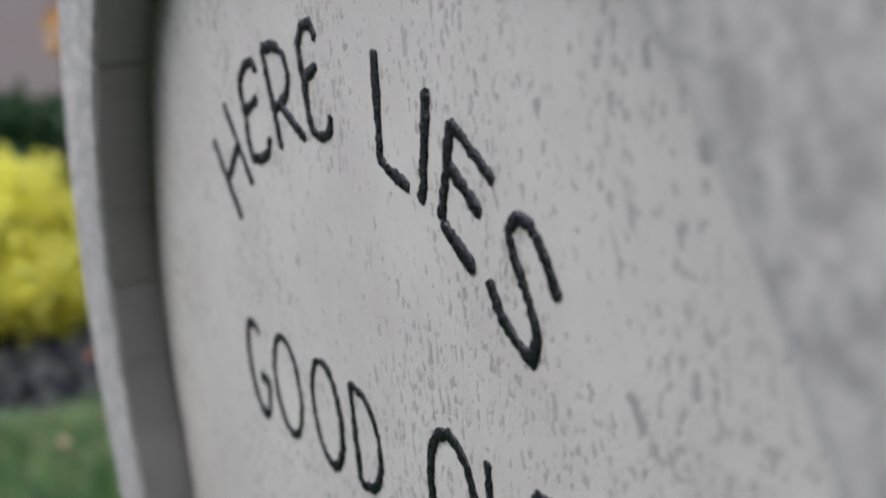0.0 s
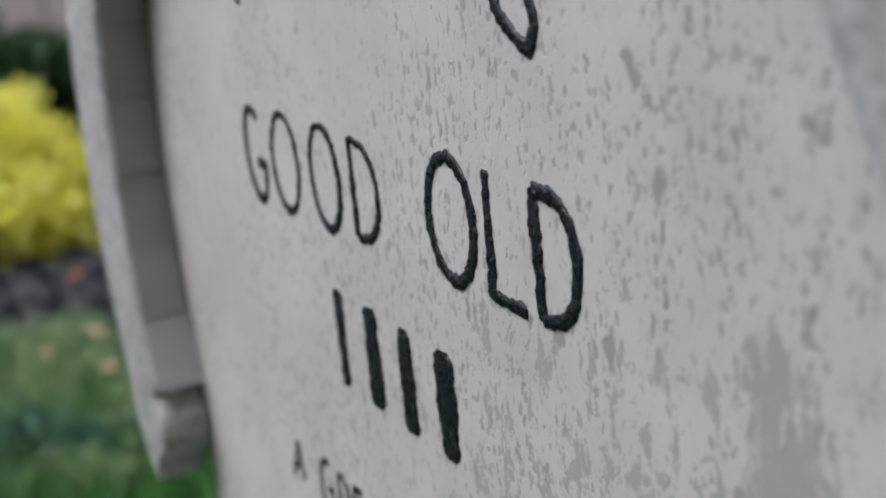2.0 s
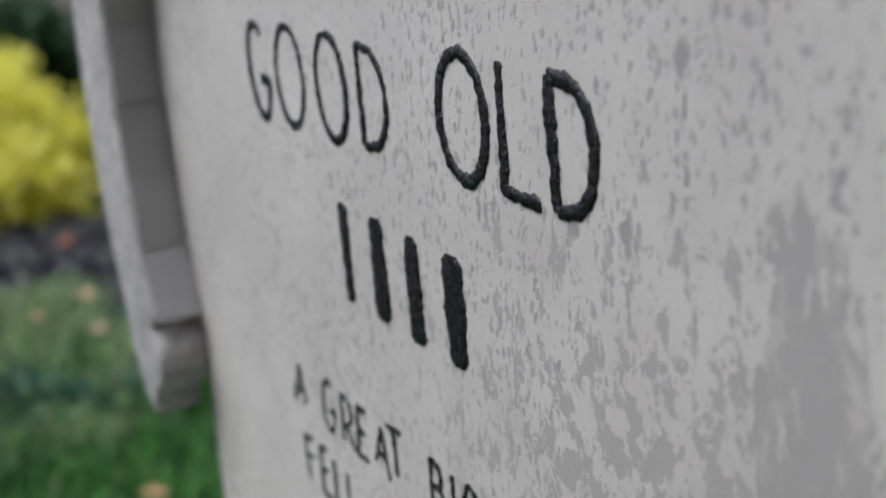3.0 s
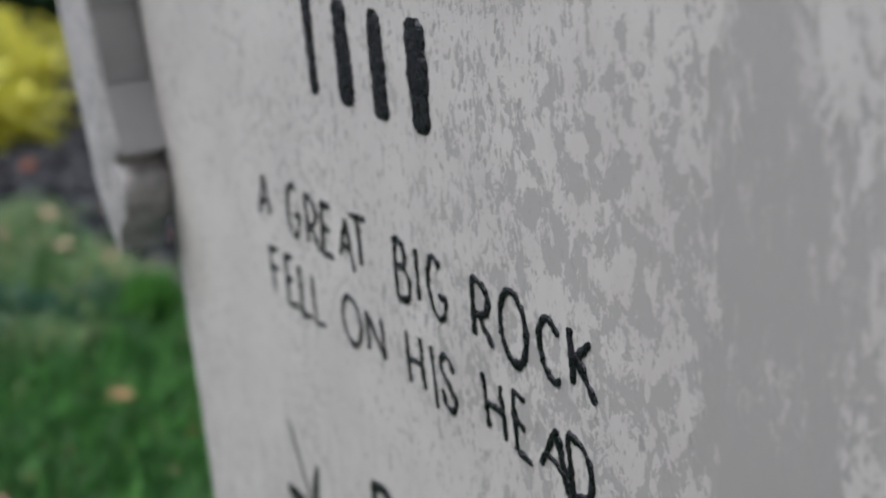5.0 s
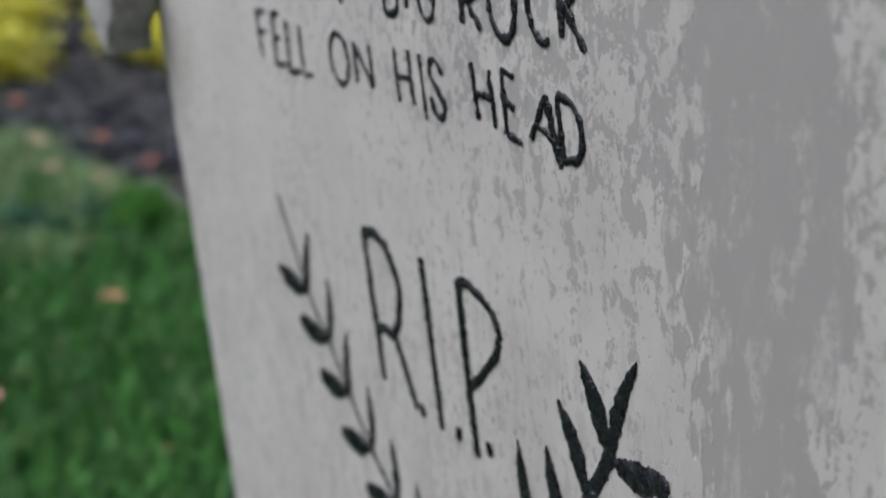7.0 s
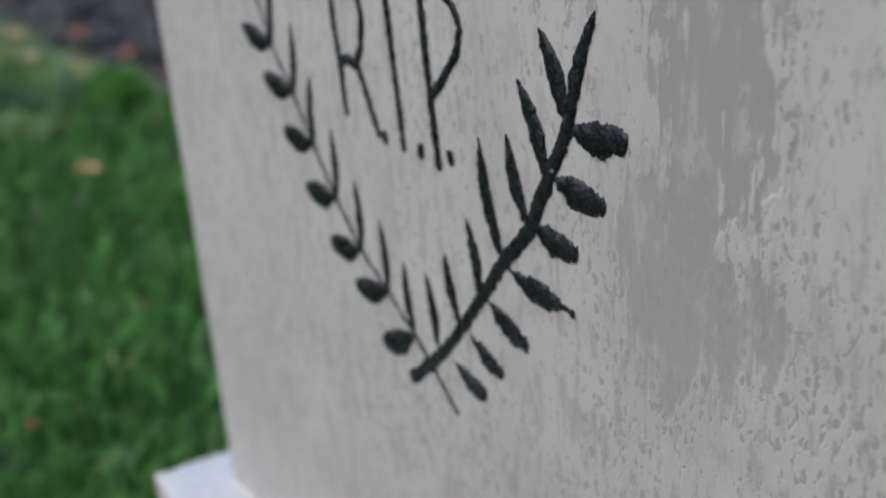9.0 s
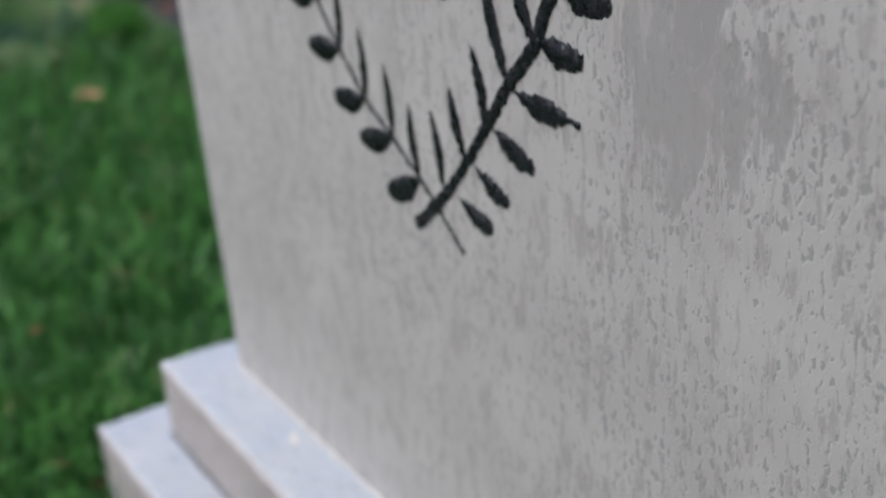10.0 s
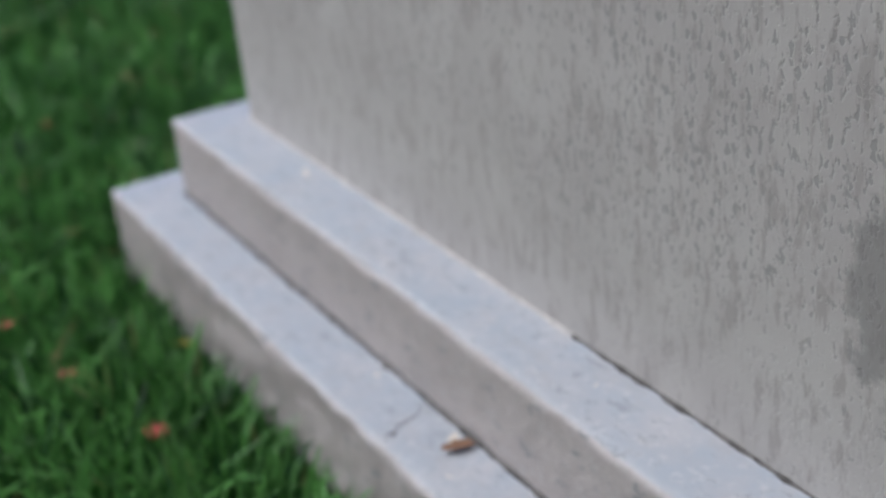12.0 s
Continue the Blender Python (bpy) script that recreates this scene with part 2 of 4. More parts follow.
FRESH = mat_blades("fresh_green_blades", (0.11, 0.29, 0.06), (0.19, 0.40, 0.10), (0.2, 0.3, 0.1))
ORANGE = mat_blades("orange_petals", (0.62, 0.33, 0.06), (0.70, 0.42, 0.10), (0.5, 0.2, 0.04))
TURF = mat_soil("dark_turf_soil", (0.018, 0.040, 0.012), (0.045, 0.075, 0.025), 40)
MULCH = mat_soil("black_bark_mulch", (0.007, 0.007, 0.010), (0.016, 0.016, 0.021), 35)
CHIPS = mat_blades("bark_chips", (0.006, 0.006, 0.009), (0.018, 0.018, 0.024), (0.06, 0.046, 0.042), 0.0)
BRICK = mat_brick_wall()
SHADE_COAT = mat_soil("dark_shade_coat", (0.07, 0.05, 0.045), (0.11, 0.075, 0.065), 14)
WARM_BOUNCE = mat_soil("warm_bounce_coat", (0.64, 0.43, 0.28), (0.72, 0.50, 0.34), 9)
STALK = mat_leaf("brown_stalk", (0.06, 0.045, 0.03), (0.10, 0.075, 0.045))


# ---- mesh helpers ----
def mesh_of(name, verts, faces, material, smooth=True):
    me = bpy.data.meshes.new(name)
    me.from_pydata([tuple(v) for v in verts], [], faces)
    me.materials.append(material)
    if smooth:
        me.polygons.foreach_set("use_smooth", [True] * len(me.polygons))
    me.update()
    return me


def quick_mesh(name, verts, corners, material, per):
    """Mesh from numpy arrays with all faces of the same size."""
    me = bpy.data.meshes.new(name)
    n = len(corners)
    me.vertices.add(len(verts))
    me.vertices.foreach_set("co", np.asarray(verts, np.float32).ravel())
    me.loops.add(n * per)
    me.loops.foreach_set("vertex_index", np.asarray(corners, np.int32).ravel())
    me.polygons.add(n)
    me.polygons.foreach_set("loop_start", np.arange(n, dtype=np.int32) * per)
    me.materials.append(material)
    me.update(calc_edges=True)
    return me


def part(name, bm, material, parent, label=""):
    me = bpy.data.meshes.new(name)
    bm.to_mesh(me)
    bm.free()
    me.materials.append(material)
    me.polygons.foreach_set("use_smooth", [True] * len(me.polygons))
    ob = new(name, me)
    ob.parent = parent
    return tagged(ob, label)


def part_mesh(name, me, parent, label=""):
    ob = new(name, me)
    ob.parent = parent
    return tagged(ob, label)


def extrude_outline(points, y0, y1, round_front, round_back=0.002, wobble=0.0, rings=4):
    """A solid whose outline (x, z) runs round once; its front edge at y0 is rounded."""
    pts = [Vector(p) for p in points]
    n = len(pts)
    area = sum(pts[i].x * pts[(i + 1) % n].y - pts[(i + 1) % n].x * pts[i].y for i in range(n))
    if area < 0:
        pts.reverse()
    normals = []
    for i in range(n):
        d = (pts[(i + 1) % n] - pts[i - 1]).normalized()
        normals.append(Vector((d.y, -d.x)))
    loops = [(y0 + round_front * (1 - math.cos(math.pi / 2 * k / rings)), -round_front * (1 - math.sin(math.pi / 2 * k / rings))) for k in range(rings + 1)]
    loops += [(y1 - round_back, 0.0), (y1, -round_back)]
    bm = bmesh.new()
    rows = []
    for y, off in loops:
        row = []
        for p, q in zip(pts, normals):
            w = wobble * noise.noise(Vector((p.x * 60, y * 60, p.y * 60))) if wobble else 0.0
            v = p + q * (off + w)
            row.append(bm.verts.new((v.x, y, v.y)))
        rows.append(row)
    for a, b in zip(rows, rows[1:]):
        for i in range(n):
            j = (i + 1) % n
            bm.faces.new((a[i], a[j], b[j], b[i]))
    bm.faces.new(rows[0])
    bm.faces.new(list(reversed(rows[-1])))
    bmesh.ops.recalc_face_normals(bm, faces=bm.faces)
    return bm


def rough_block(x0, x1, y0, y1, z0, z1, step, lump, chip, seed):
    """A stone block with a fine skin of vertices, rounded and chipped edges and lumpy faces."""
    size = Vector((x1 - x0, y1 - y0, z1 - z0))
    cnt = [max(2, round(s / step)) for s in size]
    index, verts, faces = {}, [], []

    def vert(i, j, k):
        key = (i, j, k)
        if key not in index:
            p = Vector((x0 + size.x * i / cnt[0], y0 + size.y * j / cnt[1], z0 + size.z * k / cnt[2]))
            out = Vector([(-1 if c == 0 else 1 if c == m else 0) for c, m in zip(key, cnt)])
            at = p * 38 + Vector((seed, seed * 2, 0))
            big = noise.noise(p * 14 + Vector((seed, 0, 0)))
            amount = lump * (noise.noise(at) + 0.6 * noise.noise(at * 2.7)) * (1.0 if out.z == 0 else 0.35)
            if out.length > 1.1:
                amount -= chip * (0.45 + 0.9 * max(0.0, noise.noise(at * 1.3)) + 0.8 * max(0.0, big))
            index[key] = len(verts)
            verts.append(p + (out.normalized() * amount if out.length > 0 else out))
        return index[key]

    for a in range(3):
        b, c = [d for d in range(3) if d != a]
        for side in (0, cnt[a]):
            for i in range(cnt[b]):
                for j in range(cnt[c]):
                    quad = []
                    for di, dj in ((0, 0), (1, 0), (1, 1), (0, 1)):
                        key = [0, 0, 0]
                        key[a], key[b], key[c] = side, i + di, j + dj
                        quad.append(vert(*key))
                    faces.append(quad)
    me = bpy.data.meshes.new("block")
    me.from_pydata([tuple(v) for v in verts], [], faces)
    bm = bmesh.new()
    bm.from_mesh(me)
    bpy.data.meshes.remove(me)
    bmesh.ops.recalc_face_normals(bm, faces=bm.faces)
    return bm


# ---- ground ----
def rise(x, y):
    """Height of the lawn: level at the stone, rising a little away from it."""
    d = np.sqrt((np.asarray(x) - 0.3) ** 2 + np.asarray(y) ** 2)
    gx, gy = np.maximum(np.maximum(-0.10 - np.asarray(x), np.asarray(x) - 0.85), 0), np.maximum(np.maximum(-0.104 - np.asarray(y), np.asarray(y) - 0.18), 0)
    dip = 0.040 * np.exp(-np.hypot(gx, gy) / 0.07)
    return -dip + 0.028 * np.clip((d - 0.7) / 0.9, 0, 1) ** 1.3 + 0.006 * np.sin(np.asarray(x) * 5.1 + 1) * np.sin(np.asarray(y) * 4.3)


def bed_edge(x, y):
    """Positive inside the mulch bed."""
    x, y = np.asarray(x, float), np.asarray(y, float)
    a = y - (0.405 + 0.10 * (x + 1.6))
    b = -2.20 - x
    h = np.clip(0.5 + (a - b) / 0.30, 0, 1)
    both = a * h + b * (1 - h) + 0.075 * h * (1 - h) * 2
    both = np.minimum(both, np.minimum(-0.62 - x + 0.2 * np.sin(y * 2.1), np.minimum(2.5 - y + 0.15 * np.sin(x * 2.3), y + 1.7 + 0.15 * np.sin(x * 1.9))))
    return both + 0.025 * np.sin(x * 9 + y * 5) * np.cos(y * 11)


def build_ground():
    def grown(lo, hi, step, far, ratio):
        mid = list(np.arange(lo, hi + 1e-6, step))
        s, left, right = step, [], []
        a, b = lo, hi
        while b < far:
            s *= ratio
            a, b = a - s, b + s
            left.insert(0, a), right.append(b)
        return np.array(left + mid + right)

    xs, ys = grown(-4.0, 1.6, 0.05, 900, 1.45), grown(-1.6, 2.2, 0.05, 900, 1.45)
    gx, gy = np.meshgrid(xs, ys)
    gz = rise(np.clip(gx, -8, 8), np.clip(gy, -8, 8))
    verts = np.stack([gx, gy, gz], -1).reshape(-1, 3)
    nx = len(xs)
    i, j = np.meshgrid(np.arange(nx - 1), np.arange(len(ys) - 1))
    a = (j * nx + i).ravel()
    me = quick_mesh("ground", verts, np.stack([a, a + 1, a + nx + 1, a + nx], -1), TURF, 4)
    tagged(new("ground", me), "dark turf soil under the green lawn", "ground", kind="structure")


def build_mulch(rng):
    xs, ys = np.arange(-7.0, 0.0, 0.04), np.arange(-2.0, 4.0, 0.04)
    gx, gy = np.meshgrid(xs, ys)
    inside = bed_edge(gx, gy)
    lift = np.clip(inside / 0.12, -1, 1) * 0.022 + 0.006 * rng.standard_normal(gx.shape) * (inside > 0)
    gz = rise(gx, gy) + lift - 0.004
    verts = np.stack([gx, gy, gz], -1).reshape(-1, 3)
    nx = len(xs)
    i, j = np.meshgrid(np.arange(nx - 1), np.arange(len(ys) - 1))
    a = (j * nx + i).ravel()
    keep = inside.ravel()[a] > -0.06
    a = a[keep]
    me = quick_mesh("mulch_bed", verts, np.stack([a, a + 1, a + nx + 1, a + nx], -1), MULCH, 4)
    tagged(new("mulch_bed", me), "planting bed covered in black bark mulch", "mulch bed", kind="structure")
    # loose chips over the bed
    n = 9000
    x, y = rng.uniform(-4.2, -0.6, n), rng.uniform(-0.6, 2.2, n)
    ok = bed_edge(x, y) > -0.03
    x, y = x[ok], y[ok]
    n = len(x)
    z = rise(x, y) + np.clip(bed_edge(x, y) / 0.12, -1, 1) * 0.022 + 0.004
    ang, tip = rng.uniform(0, 6.28, n), rng.normal(0, 0.35, n)
    ln, wd = rng.uniform(0.012, 0.035, n), rng.uniform(0.004, 0.012, n)
    ux, uy, uz = np.cos(ang) * np.cos(tip), np.sin(ang) * np.cos(tip), np.sin(tip)
    vx, vy = -np.sin(ang), np.cos(ang)
    base = np.stack([x, y, z], -1)
    u, v = np.stack([ux, uy, uz], -1) * ln[:, None], np.stack([vx, vy, 0 * vx], -1) * wd[:, None]
    up = np.array([0, 0, 0.005])
    corner = np.stack([base - u - v, base + u - v, base + u + v, base - u + v, base - u * 0.8 - v * 0.8 + up, base + u * 0.8 - v * 0.7 + up, base + u * 0.9 + v * 0.8 + up, base - u * 0.8 + v * 0.7 + up], 1)
    k = np.arange(n)[:, None] * 8
    quads = np.concatenate([k + np.array(q) for q in ([4, 5, 6, 7], [0, 1, 5, 4], [1, 2, 6, 5], [2, 3, 7, 6], [3, 0, 4, 7])])
    me = quick_mesh("bark_chips", corner.reshape(-1, 3), quads, CHIPS, 4)
    tagged(new("bark_chips", me), "loose dark bark chips strewn over the bed", "mulch", kind="stuff")


def blades(rng, x, y, length, width, lean):
    """Curved grass blades: five corners and three triangles each."""
    n = len(x)
    z = rise(x, y) - 0.004
    ang, face = rng.uniform(0, 6.283, n), rng.uniform(0, 6.283, n)
    bend = np.abs(rng.normal(lean, 0.3, n))
    dx, dy = np.cos(ang), np.sin(ang)
    sx, sy = np.cos(face) * width / 2, np.sin(face) * width / 2
    base = np.stack([x, y, z], -1)
    side = np.stack([sx, sy, 0 * sx], -1)
    mid = base + np.stack([dx * length * bend * 0.25, dy * length * bend * 0.25, length * 0.55], -1)
    top = base + np.stack([dx * length * bend * 0.9, dy * length * bend * 0.9, length * np.clip(1.0 - 0.35 * bend, 0.3, 1)], -1)
    verts = np.stack([base - side, base + side, mid + side * 0.85, mid - side * 0.85, top], 1)
    k = np.arange(n)[:, None] * 5
    tris = np.stack([k + np.array(q) for q in ([0, 1, 2], [0, 2, 3], [3, 2, 4])], 1).reshape(-1, 3)
    return verts.reshape(-1, 3), tris


def build_pale_grass(rng):
    """Thin pale grass with straw in it, in patches along the mulch bed."""
    n = 11000
    x, y = rng.uniform(-2.75, -1.35, n), rng.uniform(0.05, 0.47, n)
    patch = np.sin(x * 9.5 + 1.2) * np.sin(y * 19 + 0.7 + x * 2) + 0.35 * np.sin(x * 31) * np.sin(y * 41)
    ok = (bed_edge(x, y) < rng.normal(0.01, 0.03, n)) & (patch + 1.1 * np.clip(-1.45 - x, 0, 0.6) > rng.uniform(-0.35, 0.75, n))
    x, y = x[ok], y[ok]
    v, t = blades(rng, x, y, rng.uniform(0.085, 0.125, len(x)), rng.uniform(0.006, 0.0095, len(x)), 0.8)
    me = quick_mesh("pale_grass", v, t, STRAW, 3)
    tagged(new("pale_grass", me), "pale thin grass mixed with straw beside the bed", "grass", kind="stuff")


def build_grass(rng):
    fields = ((-1.2, 0.62, -0.75, 0.62, 25000, 0.070, 0.0060), (-3.2, -1.2, -0.9, 0.62, 15000, 0.084, 0.0074), (-1.6, 0.62, 0.62, 1.4, 6000, 0.058, 0.005), (-2.4, 1.75, -3.9, -0.75, 3600, 0.062, 0.007), (0.62, 1.75, -0.75, 3.0, 3600, 0.062, 0.007), (-1.0, 0.62, 1.4, 3.0, 3600, 0.062, 0.007))
    vs, fs, at = [], [], 0
    for x0, x1, y0, y1, per, ln, wd in fields:
        n = int(per * (x1 - x0) * (y1 - y0))
        x, y = rng.uniform(x0, x1, n), rng.uniform(y0, y1, n)
        clump = np.sin(x * 23 + 2 * np.sin(y * 17)) * np.sin(y * 27 + 1.7 * np.sin(x * 13))
        ok = (bed_edge(x, y) < rng.normal(0.0, 0.03, n)) & (rng.uniform(-1.6, 1, n) < clump + 0.55)
        ok &= ~((x > -0.088) & (x < 0.85) & (y > -0.100) & (y < 0.22))
        x, y = x[ok], y[ok]
        n = len(x)
        v, t = blades(rng, x, y, ln * rng.uniform(0.55, 1.35, n), wd * rng.uniform(0.6, 1.25, n), 0.42)
        vs.append(v), fs.append(t + at)
        at += len(v)
    # longer uncut blades along the foot of the step
    n = 4200
    x, y = rng.uniform(-0.30, 0.62, n), -0.128 - np.abs(rng.normal(0, 0.075, n))
    end = rng.uniform(0, 1, n) < 0.3
    x[end], y[end] = -0.125 - np.abs(rng.normal(0, 0.05, end.sum())), rng.uniform(-0.15, 0.22, end.sum())
    v, t = blades(rng, x, y, rng.uniform(0.055, 0.100, n), rng.uniform(0.0042, 0.0076, n), 0.36)
    vs.append(v), fs.append(t + at)
    me = quick_mesh("lawn_grass", np.concatenate(vs), np.concatenate(fs), GRASS, 3)
    tagged(new("lawn_grass", me), "thick green lawn of soft uneven blades", "grass", kind="stuff")


# ---- the tombstone ----
CX, CZ = 0.280, 0.95             # centre of the arch
LEFT, LEAN = 0.0, 0.088         # foot of the left side, and its lean
R_FACE, R_IN, R_OUT = 0.360, 0.3585, 0.437
FOOT = 0.153                    # top of the upper plinth step


def wide(x, z):
    """The shoulder on the far side sits a little further out than the near one."""
    k = min(1.0, max(0.0, (1.13 - z) / 0.18))
    return (CX + (x - CX) * (1 + 0.085 * k * k * (3 - 2 * k)) if x > CX else x, z)


def slab_outline():
    """Straight sides that lean a little, under a round arch."""
    foot = FOOT - 0.004
    side = [(LEFT - LEAN * (z - 0.16), z) for z in np.linspace(foot, CZ - 0.03, 14)]
    pts = [(min(x, CX - R_FACE * math.sqrt(max(0.0, 1 - ((z - CZ) / R_FACE) ** 2))) if z > 0.78 else x, z) for x, z in side]
    for k in range(1, 60):
        a = math.pi - math.pi * k / 60
        pts.append((CX + R_FACE * math.cos(a), CZ + R_FACE * math.sin(a)))
    pts = [wide(*p) for p in pts]
    return pts + [(0.735 - 0.0700 * (z - 0.16), z) for x, z in reversed(side)]


def band(r0, r1, low, tips, far_low=0.875, tall=1.07):
    """An arched band between two curves, down to the height low on the near side."""
    a_in, a_out = math.pi + math.asin((CZ - low) / r0), math.pi + math.asin((CZ - low + 0.010) / (r1 * tall))
    b_in, b_out = -math.asin((CZ - far_low) / r0), -math.asin((CZ - far_low + 0.010) / (r1 * tall))

    def tucked(a):
        x, z = CX + r0 * math.cos(a), CZ + r0 * math.sin(a)
        k = min(1.0, max(0.0, (0.90 - z) / 0.14))
        return (x - 0.015 * k * k * (3 - 2 * k) if x < CX else x, z)

    inner = [tucked(a) for a in np.linspace(a_in, b_in, 97)]
    outer = [(CX + r1 * math.cos(a), CZ + r1 * tall * math.sin(a)) for a in np.linspace(b_out, a_out, 97)]
    far = [(2 * CX - x + 0.030, z + far_low - low) for x, z in reversed(tips)]
    return [wide(*p) for p in outer + tips + inner + far]


def hood_outline():
    """The arched hood, whose ends swell into a small roll and run out to a point."""
    tips = [(-0.112, 0.730), (-0.101, 0.711), (-0.088, 0.695), (-0.074, 0.686), (-0.068, 0.680), (-0.064, 0.681), (-0.0605, 0.692), (-0.0580, 0.699), (-0.054, 0.7035), (-0.048, 0.7065), (-0.0420, 0.7115), (-0.0380, 0.719), (-0.0360, 0.728), (-0.0362, 0.737), (-0.0388, 0.7445), (-0.0435, 0.7500), (-0.0490, 0.7520), (-0.0497, 0.7560), (-0.0450, 0.7590)]
    return band(R_IN, R_OUT, 0.760, tips)


def build_soffit(hood):
    """Short flat plates that line the inner side of the hood, each butted against the next with a fine joint."""
    a0, a1, count = math.pi + math.asin((CZ - 0.7605) / R_IN), -math.asin((CZ - 0.8755) / R_IN), 26
    edges = np.linspace(a0, a1, count + 1)

    def at(a, lift):
        x, z = CX + (R_IN - lift) * math.cos(a), CZ + (R_IN - lift) * math.sin(a)
        k = min(1.0, max(0.0, (0.90 - z) / 0.14))
        return wide(x - 0.015 * k * k * (3 - 2 * k) if x < CX else x, z)

    for k in range(count):
        a, b = edges[k] - 0.0010, edges[k + 1] + 0.0010
        proud = 0.0021 + 0.0007 * math.sin(k * 2.4)
        bm = bmesh.new()
        ring = [at(a, -0.001), at(a, proud), at(b, proud), at(b, -0.001)]
        rows = [[bm.verts.new((x, y, z)) for x, z in ring] for y in (-0.0335, -0.0006)]
        for i in range(4):
            j = (i + 1) % 4
            bm.faces.new((rows[0][i], rows[0][j], rows[1][j], rows[1][i]))
        bm.faces.new(rows[0])
        bm.faces.new(rows[1][::-1])
        bmesh.ops.recalc_face_normals(bm, faces=bm.faces)
        me = bpy.data.meshes.new("lining_plate")
        bm.to_mesh(me)
        bm.free()
        me.materials.append(SOFFIT)
        part_mesh("lining_plate", me, hood)


def ribbon(strokes, width, rng, rough=0.18):
    """Thick painted strokes on the face: a raised bead with ragged edges."""
    verts, faces = [], []
    for pts, scale in strokes:
        p = np.array(pts, float)
        seg = np.hypot(*np.diff(p, axis=0).T)
        s = np.concatenate([[0], np.cumsum(seg)])
        n = max(5, int(s[-1] / 0.0011))
        t = np.linspace(0, s[-1], n)
        q = np.stack([np.interp(t, s, p[:, 0]), np.interp(t, s, p[:, 1])], -1)
        d = np.gradient(q, axis=0)
        d /= np.maximum(np.hypot(*d.T), 1e-9)[:, None]
        # smooth the turning of the brush
        for _ in range(2):
            d[1:-1] = (d[:-2] + 2 * d[1:-1] + d[2:]) / 4
        d /= np.maximum(np.hypot(*d.T), 1e-9)[:, None]
        nrm = np.stack([-d[:, 1], d[:, 0]], -1)
        slow = np.interp(t, np.linspace(0, s[-1], 5), rng.uniform(0.82, 1.18, 5))
        w = width * scale * slow / 2
        cap = np.clip(np.minimum(np.arange(n), np.arange(n)[::-1]) * 0.0011 / (width * 0.45) + 0.55, 0, 1)
        ragged = lambda: np.convolve(rng.standard_normal(n + 2), (0.3, 0.6, 0.3), "valid") * 0.0006 * rough / 0.18  # noqa: E731
        wl, wr = np.maximum(w * cap + ragged(), 0.0003), np.maximum(w * cap + ragged(), 0.0003)
        rows = []
        for off, y in ((wl, 0.0004), (wl * 0.86, -0.0007), (0 * wl, -0.0005), (-wr * 0.86, -0.0007), (-wr, 0.0004)):
            xy = q + nrm * off[:, None]
            yy = y + (0.00006 * rng.standard_normal(n) if y < 0 else 0)
            rows.append(np.stack([xy[:, 0], np.zeros(n) + yy, xy[:, 1]], -1))
        at = len(verts)
        for r in rows:
            verts.extend(map(tuple, r))
        for a in range(4):
            for i in range(n - 1):
                faces.append((at + a * n + i, at + a * n + i + 1, at + (a + 1) * n + i + 1, at + (a + 1) * n + i))
        for e in (0, n - 1):
            faces.append(tuple(at + a * n + e for a in range(5)))
    return verts, faces


def arc(cx, cz, rx, rz, a0, a1, n=18):
    return [(cx + rx * math.cos(radians(a)), cz + rz * math.sin(radians(a))) for a in np.linspace(a0, a1, n)]


